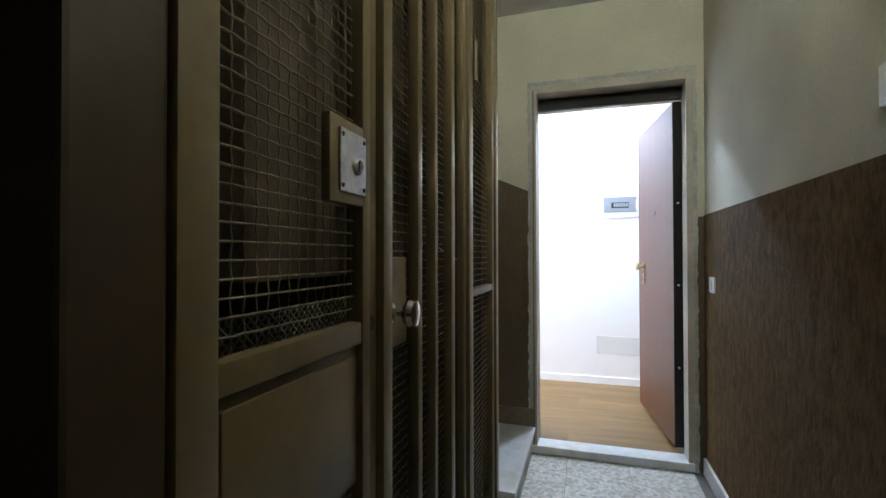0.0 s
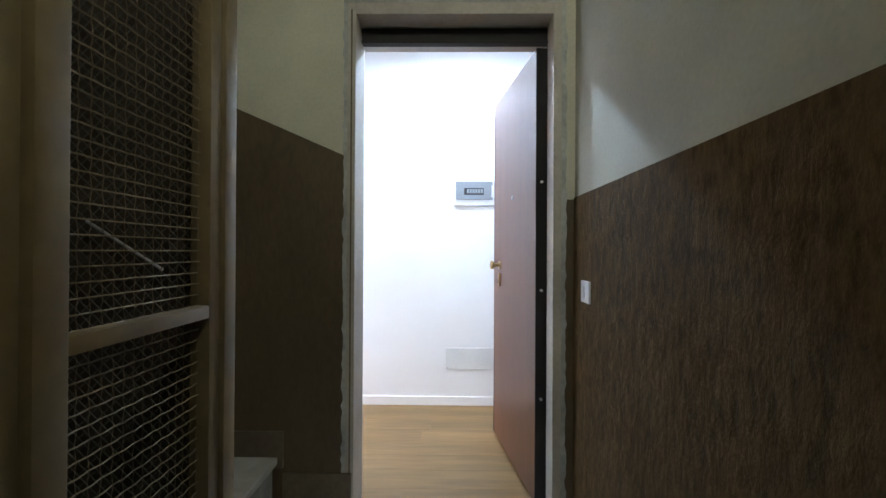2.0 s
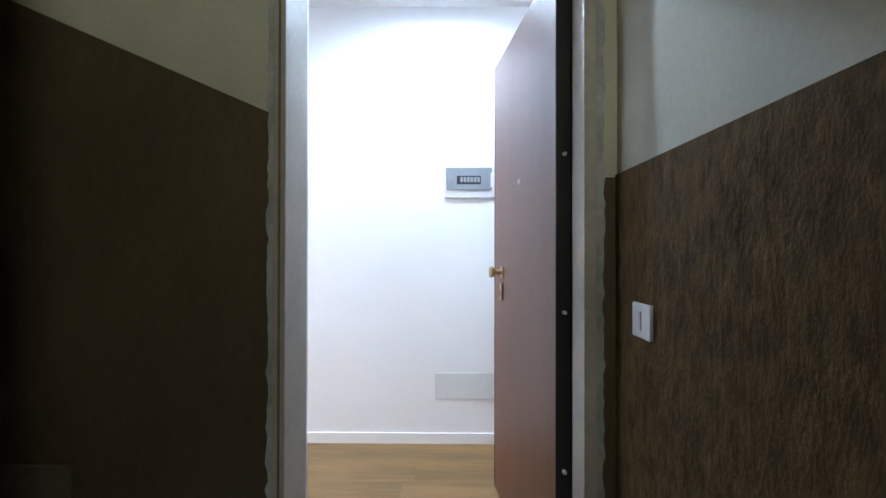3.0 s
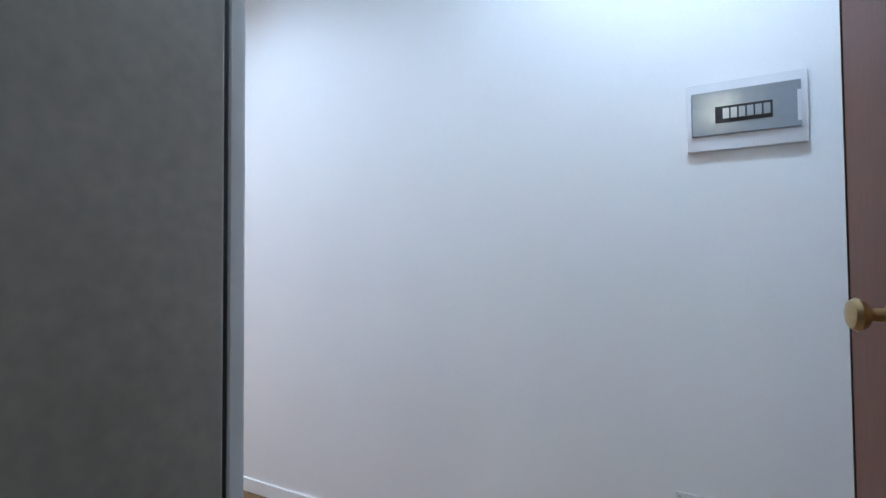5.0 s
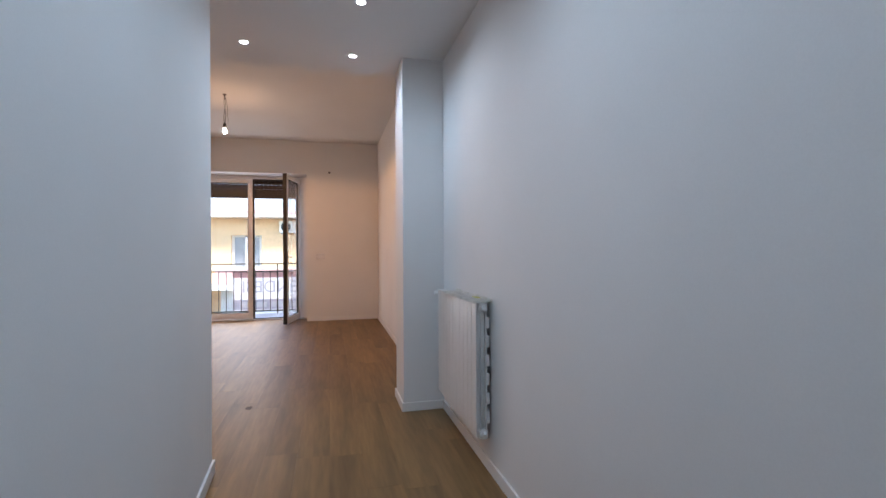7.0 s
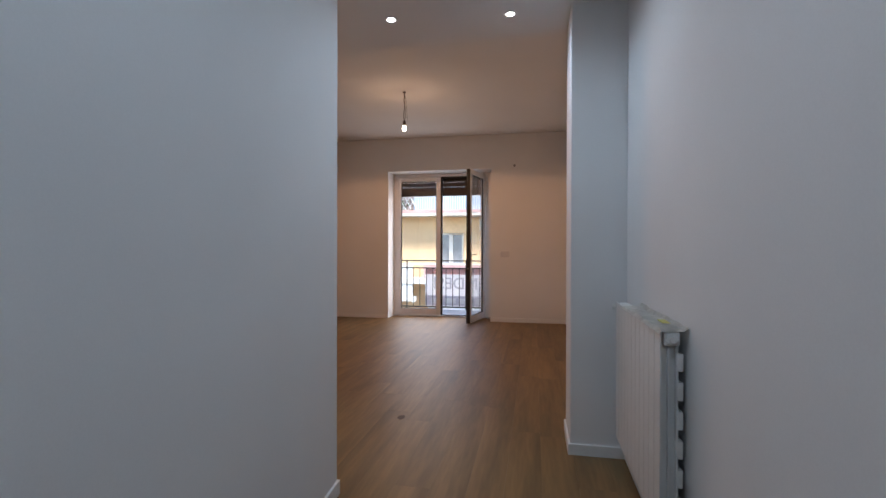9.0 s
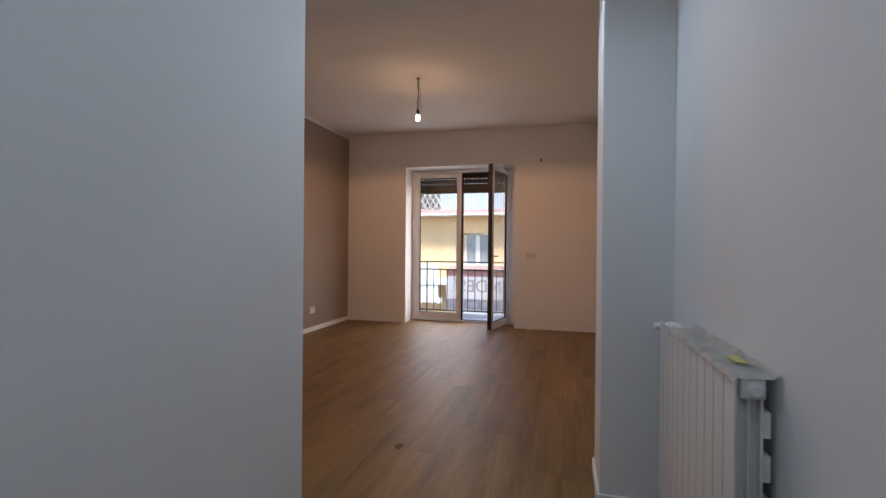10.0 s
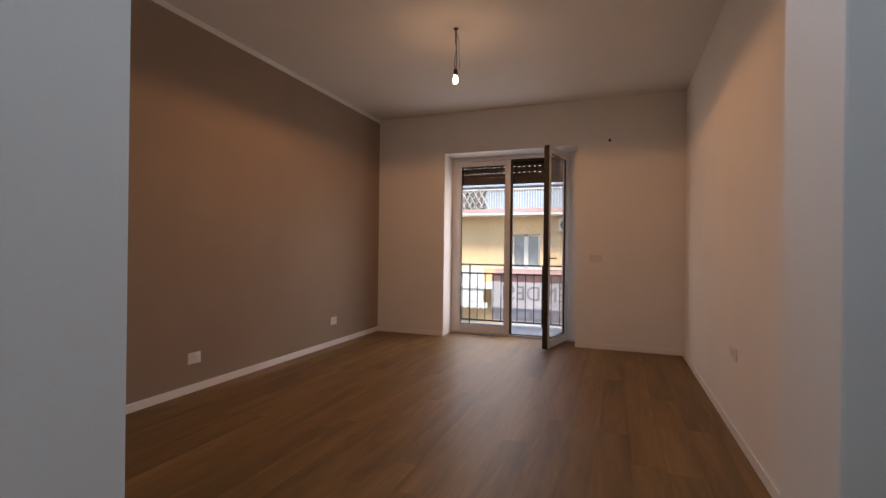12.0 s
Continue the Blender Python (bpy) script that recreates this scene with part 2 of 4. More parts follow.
# ---- mesh helpers ----
def add_box(bm, x0, y0, z0, x1, y1, z1, bevel=0.0):
    made = bmesh.ops.create_cube(bm, size=1, matrix=Matrix.Translation(((x0 + x1) / 2, (y0 + y1) / 2, (z0 + z1) / 2)) @ Matrix.Diagonal((abs(x1 - x0), abs(y1 - y0), abs(z1 - z0), 1)))
    if bevel:
        edges = {e for v in made["verts"] for e in v.link_edges}
        bmesh.ops.bevel(bm, geom=list(edges), offset=bevel, segments=2, affect="EDGES", profile=0.6)
    return bm


def box(x0, y0, z0, x1, y1, z1, bevel=0.0):
    return add_box(bmesh.new(), x0, y0, z0, x1, y1, z1, bevel)


def add_rod(bm, a, b, r, sides=8):
    a, b = Vector(a), Vector(b)
    d = b - a
    m = Matrix.Translation((a + b) / 2) @ d.to_track_quat("Z", "Y").to_matrix().to_4x4()
    bmesh.ops.create_cone(bm, cap_ends=True, segments=sides, radius1=r, radius2=r, depth=d.length, matrix=m)
    return bm


def rod(a, b, r, sides=12):
    return add_rod(bmesh.new(), a, b, r, sides)


def lathe(profile, steps=20, m=Matrix(), caps=True):
    """A turned shape round local z from (radius, height) pairs."""
    bm = bmesh.new()
    rings = []
    for r, h in profile:
        rings.append([bm.verts.new(m @ Vector((r * math.cos(2 * math.pi * k / steps), r * math.sin(2 * math.pi * k / steps), h))) for k in range(steps)])
    for a, b in zip(rings, rings[1:]):
        for k in range(steps):
            bm.faces.new((a[k], a[(k + 1) % steps], b[(k + 1) % steps], b[k]))
    if caps:
        bm.faces.new(list(reversed(rings[0])))
        bm.faces.new(rings[-1])
    return bm


def prism(points, a, b, axis="z"):
    """A polygon drawn in the other two axes and pushed from a to b along axis."""
    bm = bmesh.new()

    def at(p, h):
        return {"z": (p[0], p[1], h), "y": (p[0], h, p[1]), "x": (h, p[0], p[1])}[axis]
    low, top = [bm.verts.new(at(p, a)) for p in points], [bm.verts.new(at(p, b)) for p in points]
    n = len(points)
    bm.faces.new(low)
    bm.faces.new(top)
    for k in range(n):
        bm.faces.new((low[k], low[(k + 1) % n], top[(k + 1) % n], top[k]))
    bmesh.ops.recalc_face_normals(bm, faces=bm.faces[:])
    return bm


def mesh_of(name, bm, material, smooth=False):
    me = bpy.data.meshes.new(name)
    bm.to_mesh(me)
    bm.free()
    me.materials.append(material)
    if smooth:
        for p in me.polygons:
            p.use_smooth = True
        me.set_sharp_from_angle(angle=radians(40))
    return me


def part(name, bm, material, parent, label="", smooth=False):
    ob = new(name, mesh_of(name, bm, material, smooth))
    ob.parent = parent
    return tagged(ob, label)


def whole(name, bm, material, label, category, kind="", group="", smooth=False):
    return tagged(new(name, mesh_of(name, bm, material, smooth)), label, category, group, kind)


def holder(name, place, label, category, group="", kind="", turn=0):
    ob = new(name)
    ob.matrix_world = pose(*place, 0, 0, turn)
    return tagged(ob, label, category, group, kind)


def structure(name, bm, material, label, category):
    return whole(name, bm, material, label, category, "structure")


# ---- large structure: flat ----
FAR, LEFT, RIGHT, BRK = -8.61, 0.575, 4.66, 4.68
DOOR_Y, INNER = 3.114, 3.33
CORNER = (-3.0, 3.168)
EAST = 1.3

bm = box(FAR - 0.02, LEFT - 0.1, -0.2, -2.9, BRK + 0.1, -0.0142)
add_box(bm, -2.9, 3.17, -0.2, EAST, BRK + 0.1, -0.0142)
floor = structure("floor", bm, M_UNDER, "warm oak laminate floor in long planks", "floor")
structure("wall_breaker", box(-3.8, BRK, -0.05, EAST + 0.15, BRK + 0.15, 3.3), M_WHITE, "smooth white painted hall wall", "wall")
structure("wall_room_side", box(FAR - 0.4, RIGHT, -0.05, -3.8, RIGHT + 0.17, 3.3), M_WHITE, "smooth white painted living room wall", "wall")
structure("wall_hall_end", box(EAST, 3.2, -0.05, EAST + 0.15, BRK, 3.3), M_WHITE, "white painted wall closing the hall", "wall")
structure("wall_taupe", box(FAR - 0.4, LEFT - 0.15, -0.05, CORNER[0], LEFT, 3.3), M_WHITE, "living room wall under its taupe paint", "wall")
structure("taupe_paint_field", box(FAR, LEFT, 0.0, CORNER[0], LEFT + 0.004, 3.085), M_TAUPE, "matt taupe paint field ending below the ceiling", "wall")
structure("wall_room_back", box(CORNER[0], LEFT, -0.05, CORNER[0] + 0.15, 3.0, 3.3), M_WHITE, "white painted wall at the back of the living room", "wall")

# the window wall, with the opening through it
WY0, WY1, WTOP = 1.62, 3.42, 2.57
bm = box(FAR - 0.45, LEFT - 0.15, -0.05, FAR, WY0, 3.3)
add_box(bm, FAR - 0.45, WY1, -0.05, FAR, RIGHT + 0.17, 3.3)
add_box(bm, FAR - 0.45, WY0, WTOP, FAR, WY1, 3.3)
structure("wall_window", bm, M_WHITE, "white painted wall round the balcony door", "wall")

# the pillar between hall and room, its edges rounded
structure("pillar", box(-4.1, 4.358, 0.0, -3.71, RIGHT + 0.05, LOW + 0.02, 0.008), M_WHITE, "white painted pillar with rounded edges", "pillar")

structure("ceiling_room", box(FAR - 0.4, LEFT - 0.15, HIGH, -4.1, RIGHT + 0.15, HIGH + 0.15), M_CEIL, "white painted living room ceiling", "ceiling")
structure("ceiling_hall", box(-4.1, LEFT - 0.15, LOW, EAST + 0.15, BRK + 0.1, 3.3), M_CEIL, "white plasterboard hall ceiling with round recessed lights", "ceiling")

# the wall with the front door: landing side and hall side, an opening through both
OX0, OX1, OTOP = -0.086, 0.762, 2.185


def inner_y(x):
    return CORNER[1] + (INNER - CORNER[1]) * min(1, (x - CORNER[0]) / (-0.06 - CORNER[0]))


bm = prism([(CORNER[0], 3.0), (-1.92, 3.0), (-1.92, DOOR_Y + 0.05), (OX0 - 0.036, DOOR_Y + 0.05), (OX0 - 0.036, INNER), CORNER], -0.05, 3.3)
structure("wall_hall_left", bm, M_WHITE, "smooth white painted hall wall beside the front door", "wall")
bm = box(-1.9, DOOR_Y, -0.3, OX0 - 0.036, DOOR_Y + 0.05, 3.3)
add_box(bm, OX1 + 0.03, DOOR_Y, -0.3, 0.86, DOOR_Y + 0.05, 3.3)
add_box(bm, OX0 - 0.036, DOOR_Y, OTOP + 0.06, OX1 + 0.03, DOOR_Y + 0.05, 3.3)
structure("wall_landing_end", bm, M_GREEN, "greenish beige plaster wall round the flat door", "wall")
bm = box(OX1 + 0.03, DOOR_Y + 0.05, -0.05, EAST, INNER, 3.3)
add_box(bm, OX0 - 0.036, DOOR_Y + 0.05, OTOP + 0.06, OX1 + 0.03, INNER, 3.3)
structure("wall_hall_right", bm, M_WHITE, "white painted hall wall on the door's hinge side", "wall")

# ---- large structure: landing ----
LZ, RX, LCEIL = -0.05, 0.857, 3.25
structure("wall_landing_side", box(RX, -2.2, LZ - 0.1, RX + 0.2, DOOR_Y + 0.05, LCEIL), M_GREEN, "greenish beige plaster on the landing wall", "wall")
structure("dado_landing_side", box(RX - 0.006, -2.2, LZ, RX, DOOR_Y, 1.407), M_DADO, "brown scratched stucco dado with vertical grain", "dado")
structure("wall_landing_back", box(-2.0, -2.35, LZ - 0.1, RX + 0.2, -2.2, LCEIL), M_GREEN, "greenish beige plaster wall behind the landing", "wall")
structure("wall_stair_side", box(-2.05, -2.2, LZ - 0.1, -1.9, DOOR_Y + 0.05, LCEIL), M_GREEN, "dim plaster wall behind the lift cage", "wall")
structure("ceiling_landing", box(-2.0, -2.35, LCEIL, RX + 0.2, DOOR_Y + 0.05, LCEIL + 0.15), M_GREEN, "painted plaster ceiling over the landing", "ceiling")
landing = structure("floor_landing", box(-2.0, -2.3, LZ - 0.15, RX, DOOR_Y, LZ - 0.006), M_GROUT, "speckled marble chip tile landing floor", "floor")

# dado that climbs beside the stairs
structure("dado_stair", prism([(-0.134, LZ), (-0.134, 1.586), (-1.9, 1.586 + 1.766 * 0.434), (-1.9, LZ)], DOOR_Y - 0.004, DOOR_Y, "y"), M_DADO2, "dark brown painted dado rising with the stairs", "dado")
structure("dado_door_side", box(0.812, DOOR_Y - 0.004, LZ, RX - 0.006, DOOR_Y, 1.40), M_DADO2, "dark brown painted dado strip beside the door", "dado")


def ragged_strip(along, a, b, inner, outer, seed):
    """A strip of filler with one uneven edge: along 'z' or 'x' from a to b."""
    rnd = random.Random(seed)
    n = 90
    pts = [(inner, a), (inner, b)]
    for k in range(n + 1):
        t = b + (a - b) * k / n
        pts.append((outer + rnd.uniform(-0.005, 0.005) * (1 if 0 < k < n else 0), t))
    if along == "x":
        pts = [(q, p) for p, q in pts]
    return prism(pts, DOOR_Y - 0.006, DOOR_Y, "y")


structure("filler_strip_left", ragged_strip("z", LZ, OTOP + 0.06, OX0 - 0.036, OX0 - 0.052, 3), M_PATCH, "grey cement filler strip beside the door", "trim")
structure("filler_strip_right", ragged_strip("z", LZ, OTOP + 0.06, OX1 + 0.036, OX1 + 0.056, 4), M_PATCH, "grey cement filler strip beside the door", "trim")
structure("filler_strip_top", ragged_strip("x", OX0 - 0.052, OX1 + 0.056, OTOP + 0.06, OTOP + 0.082, 5), M_PATCH, "grey cement filler strip over the door", "trim")

# door surround: stone jambs in front, dark steel frame, white lining behind
surround = holder("door_1", (0, 0, 0), "front door opening with stone jambs and dark steel frame", "doorway", kind="structure")
part("jamb", box(OX0 - 0.036, DOOR_Y - 0.006, 0.0, OX0, 3.310, OTOP + 0.06, 0.003), M_JAMB, surround)
part("jamb", box(OX1, DOOR_Y - 0.006, 0.0, OX1 + 0.036, 3.236, OTOP + 0.06, 0.003), M_JAMB, surround)
part("lintel", box(OX0, DOOR_Y - 0.006, OTOP + 0.01, OX1, 3.236, OTOP + 0.06, 0.003), M_JAMB, surround)
part("steel_frame", box(OX0 - 0.034, 3.311, 0.0, OX0 - 0.003, 3.316, OTOP + 0.05), M_STEEL, surround)
# dark strip laid on the jamb face, its colour stands for groove shade
part("groove", box(OX0 - 0.021, DOOR_Y - 0.0075, 0.0, OX0 - 0.014, DOOR_Y - 0.0062, OTOP + 0.03), M_SKIRT, surround, "dark strip imitating a shaded groove in the jamb")
part("steel_frame", box(OX1 + 0.004, 3.237, 0.0, OX1 + 0.034, 3.275, 2.108), M_STEEL, surround)
part("steel_header", box(OX0 + 0.001, 3.2365, 2.126, OX1 + 0.028, 3.275, OTOP + 0.009, 0.002), M_STEEL, surround)
part("header_lip", box(OX0 + 0.001, 3.225, 2.122, OX1 + 0.002, 3.2362, 2.134, 0.002), M_STEEL, surround)
part("head_board", box(OX0 + 0.001, 3.276, 2.128, OX1 + 0.028, INNER + 0.004, OTOP + 0.058), M_JAMB, surround)
part("casing", box(OX0 - 0.075, 3.317, 0.0, OX0 - 0.004, INNER + 0.010, OTOP + 0.07, 0.004), M_TRIM, surround)
structure("threshold", box(OX0 - 0.036, DOOR_Y - 0.018, LZ + 0.004, OX1 + 0.03, 3.2345, 0.001, 0.006), M_MARBLE, "worn grey white marble door threshold", "threshold")


# ---- skirting ----
def skirting(x0, y0, x1, y1, h=0.066):
    return structure("baseboard", box(x0, y0, -0.012, x1, y1, h, 0.003), M_TRIM, "white lacquered skirting board", "skirting")


skirting(-3.71, BRK - 0.012, EAST, BRK)
skirting(-3.71, 4.346, -3.698, BRK - 0.012)
skirting(-4.112, 4.346, -3.71, 4.358)
skirting(FAR, RIGHT - 0.012, -4.1, RIGHT)
skirting(FAR, LEFT + 0.004, CORNER[0], LEFT + 0.016)
skirting(FAR, LEFT + 0.016, FAR + 0.012, WY0)
skirting(FAR, WY1, FAR + 0.012, RIGHT - 0.012)
bm = prism([(CORNER[0] - 0.012, CORNER[1] - 0.2), (CORNER[0] - 0.012, CORNER[1] + 0.012), (OX0 - 0.08, INNER + 0.012), (OX0 - 0.08, INNER), CORNER, (CORNER[0], CORNER[1] - 0.2)], -0.012, 0.07)
structure("baseboard", bm, M_TRIM, "white lacquered skirting board", "skirting")
structure("baseboard", box(RX - 0.022, -2.2, LZ, RX - 0.006, DOOR_Y - 0.006, LZ + 0.09, 0.004), M_MARBLE, "grey marble skirting on the landing", "skirting")


# ---- stairs ----
stairs = holder("staircase", (0, 0, 0), "worn grey marble stairs rising beside the door", "stairs", kind="structure")
for k in range(6):
    top = LZ + 0.17 + 0.177 * k
    nose = -0.095 - 0.31 * k
    part("riser", box(-1.9, 2.26, LZ - 0.05 if k == 0 else top - 0.18, nose - 0.02, DOOR_Y - 0.03, top - 0.03), M_PATCH, stairs)
    part("tread", box(max(-1.9, nose - 0.34), 2.25, top - 0.03, nose, DOOR_Y - 0.024, top, 0.005), M_MARBLE, stairs)
    part("stepped_skirting", box(nose - 0.29, DOOR_Y - 0.022, top - 0.05, nose + 0.02 if k else nose - 0.0, DOOR_Y - 0.006, top + 0.105), M_SKIRT, stairs)


# ---- front door leaf, open into the hall ----
def front_door():
    d = holder("door_leaf", (0.743, 3.253, 0.0), "open reddish brown veneered security door leaf", "door", turn=97.1)
    part("panel", box(0.004, -0.02, 0.03, 0.858, 0.028, 2.108, 0.003), M_DOOR, d, "reddish brown wood veneer")
    part("hinge_edge", box(-0.004, -0.024, 0.03, 0.003, 0.029, 2.108), M_STEEL, d, "black steel edge")
    part("lock_edge", box(0.859, -0.02, 0.03, 0.862, 0.029, 2.108), M_STEEL, d, "black steel edge")
    for z in (0.505, 1.0, 1.495):
        part("bolt_pin", rod((-0.003, 0.004, z), (-0.016, 0.004, z), 0.006), M_PLATE, d, "bright steel pin", True)
    side = Matrix.Translation((0.41, 0.028, 1.47)) @ pose(0, 0, 0, -90)
    part("peephole", lathe([(0.012, 0), (0.012, 0.004), (0.008, 0.007), (0.006, 0.005)], 16, side), M_ZINC, d, "small round peephole", True)
    side = Matrix.Translation((0.70, 0.028, 1.095)) @ pose(0, 0, 0, -90)
    part("knob", lathe([(0.026, 0), (0.026, 0.006), (0.012, 0.010), (0.010, 0.034), (0.022, 0.042), (0.027, 0.052), (0.022, 0.060), (0.008, 0.063)], 20, side), M_BRASS, d, "turned brass knob", True)
    esc = part("escutcheon", box(0.682, 0.028, 0.965, 0.718, 0.038, 1.045, 0.006), M_BRASS, d, "brass lock plate", True)
    part("keyhole", box(0.696, 0.0381, 0.985, 0.704, 0.0395, 1.01), M_BLACK, esc)
    return d


front_door()


# ---- lift cage ----
CX = -0.16


def wire_grid(y0, y1, z0, z1, x, step, r, crimp=0.0016, thin=0.5):
    """Woven wire: crossing square wires that pass over and under each other."""
    verts, faces = [], []

    ring = [(r * math.cos(a * math.pi / 3), r * math.sin(a * math.pi / 3)) for a in range(6)]

    def wire(points):
        base = len(verts)
        for p in points:
            for dx, dq in ring:
                verts.append((p[0] + dx * (thin if p[3] else 1), p[1] + (thin * dq if p[3] else 0), p[2] + (0 if p[3] else dq)))
        for k in range(len(points) - 1):
            for s in range(6):
                a = base + 6 * k + s
                b = base + 6 * k + (s + 1) % 6
                faces.append((a, b, b + 6, a + 6))
    ny, nz = max(1, int((y1 - y0) / step)), max(1, int((z1 - z0) / step))
    for j in range(nz + 1):
        z = z0 + (z1 - z0) * j / nz
        wire([(x + crimp * (1 if (i + j) % 2 else -1), y0 + (y1 - y0) * i / ny, z, 0) for i in range(ny + 1)])
    for i in range(ny + 1):
        y = y0 + (y1 - y0) * i / ny
        wire([(x - 1.2 * r - crimp * (1 if (i + j) % 2 else -1), y, z0 + (z1 - z0) * j / nz, 1) for j in range(nz + 1)])
    me = bpy.data.meshes.new("wire_mesh")
    me.from_pydata(verts, [], faces)
    return me


def diamond_grid(y0, y1, z0, z1, x, step, r):
    verts, faces = [], []
    w, h = y1 - y0, z1 - z0
    for sign in (1, -1):
        n = int((w + h) / step)
        for k in range(n):
            c = k * step
            a = (max(0, c - h), min(c, h))
            b = (min(c, w), max(0, c - w))
            pts = [(y0 + p[0] if sign > 0 else y1 - p[0], z0 + p[1]) for p in (a, b)]
            base = len(verts)
            for y, z in pts:
                for dx, dz in ((-r, -r), (r, -r), (r, r), (-r, r)):
                    verts.append((x + dx + sign * r, y, z + dz))
            for s in range(4):
                faces.append((base + s, base + (s + 1) % 4, base + 4 + (s + 1) % 4, base + 4 + s))
    me = bpy.data.meshes.new("diamond_mesh")
    me.from_pydata(verts, [], faces)
    return me


def net(me, material, parent, label):
    me.materials.append(material)
    ob = new(me.name, me)
    ob.parent = parent
    return tagged(ob, label, kind="stuff")


def bar(y0, y1, z0, z1, x0, x1, parent, name="stile", label=""):
    return part(name, box(x0, y0, z0, x1, y1, z1, 0.004), M_CAGE, parent, label, True)


TOPZ = 2.45


def lock_gate():
    g = holder("lift_lock_gate", (CX, 0.74, LZ + 0.02), "olive enamelled lift gate with wire mesh and lock", "lift gate")
    inv = Matrix.Translation((-CX, -0.74, -LZ - 0.02))
    made = [bar(0.512, 0.566, LZ + 0.02, TOPZ, CX - 0.03, CX + 0.006, g),
            bar(0.897, 0.925, LZ + 0.02, TOPZ, CX - 0.03, CX + 0.004, g),
            bar(0.926, 0.966, LZ + 0.02, TOPZ, CX - 0.03, CX - 0.004, g),
            bar(0.966, 1.008, LZ + 0.02, TOPZ, CX - 0.03, CX + 0.012, g)]
    for z0, z1 in ((1.03, 1.068), (LZ + 0.02, LZ + 0.1), (TOPZ - 0.06, TOPZ)):
        made.append(bar(0.566, 0.897, z0, z1, CX - 0.028, CX + 0.002, g, "rail"))
    made.append(bar(0.566, 0.897, 0.79, 1.03, CX - 0.022, CX - 0.008, g, "sheet_panel", "olive enamelled sheet panel"))
    made.append(bar(0.58, 0.885, 0.80, 1.012, CX - 0.012, CX - 0.004, g, "raised_field"))
    plate = bar(0.79, 0.926, 1.268, 1.406, CX - 0.014, CX + 0.003, g, "lock_backing")
    made.append(plate)
    lock = part("lock_plate", box(CX + 0.003, 0.815, 1.286, CX + 0.007, 0.902, 1.388, 0.0015), M_ZINC, g, "grey zinc lock plate")
    made.append(lock)
    for y, z in ((0.823, 1.378), (0.894, 1.378), (0.823, 1.296), (0.894, 1.296)):
        made.append(part("screw", lathe([(0.004, 0), (0.003, 0.002)], 10, Matrix.Translation((CX + 0.007, y, z)) @ pose(0, 0, 0, 0, 90)), M_BLACK, g))
    side = Matrix.Translation((CX + 0.007, 0.866, 1.332)) @ pose(0, 0, 0, 0, 90)
    cyl = part("lock_cylinder", lathe([(0.014, 0), (0.014, 0.006), (0.011, 0.008), (0.010, 0.006)], 20, side), M_NICKEL, g, "chrome lock cylinder", True)
    made += [cyl, part("keyhole", box(CX + 0.0125, 0.8635, 1.323, CX + 0.0145, 0.869, 1.341), M_BLACK, g)]
    made.append(part("latch_hole", lathe([(0.013, 0), (0.013, 0.001)], 16, Matrix.Translation((CX - 0.0035, 0.945, 1.06)) @ pose(0, 0, 0, 0, 90)), M_BLACK, g, "round black hole"))
    made.append(net(wire_grid(0.566, 0.897, 1.068, TOPZ - 0.06, CX - 0.018, 0.0217, 0.0017, 0.0014, 0.75), M_WIRE, g, "olive woven wire mesh"))
    made.append(net(wire_grid(0.566, 0.897, LZ + 0.1, 0.79, CX - 0.018, 0.0217, 0.0017, 0.0014, 0.75), M_WIRE, g, "olive woven wire mesh"))
    for o in made:
        o.data.transform(inv)
    return g


def knob_gate():
    g = holder("lift_landing_gate", (CX, 1.3, LZ + 0.02), "olive enamelled barred lift gate with chrome knob", "lift gate")
    inv = Matrix.Translation((-CX, -1.3, -LZ - 0.02))
    made = []
    for y0, y1, out in ((1.010, 1.026, 0.004), (1.185, 1.213, 0.0), (1.310, 1.334, 0.0), (1.464, 1.500, 0.0), (1.612, 1.645, -0.004)):
        made.append(bar(y0, y1, LZ + 0.02, TOPZ, CX - 0.026, CX + out, g, "upright_bar"))
    for z0, z1 in ((LZ + 0.02, LZ + 0.09), (TOPZ - 0.06, TOPZ)):
        made.append(bar(1.026, 1.59, z0, z1, CX - 0.024, CX - 0.004, g, "rail"))
    made.append(bar(1.026, 1.165, 0.985, 1.18, CX - 0.03, CX - 0.022, g, "knob_plate", "olive enamelled plate behind the knob"))
    side = Matrix.Translation((CX - 0.022, 1.075, 1.062)) @ pose(0, 0, 0, 0, 90)
    made.append(part("knob", lathe([(0.020, 0), (0.020, 0.004), (0.008, 0.008), (0.008, 0.026), (0.023, 0.034), (0.031, 0.046), (0.027, 0.057), (0.010, 0.061)], 24, side), M_CHROME, g, "polished chrome knob", True))
    made.append(net(wire_grid(1.026, 1.6, LZ + 0.09, TOPZ - 0.06, CX - 0.034, 0.0217, 0.0014), M_WIRE, g, "olive woven wire mesh"))
    for o in made:
        o.data.transform(inv)
    return g


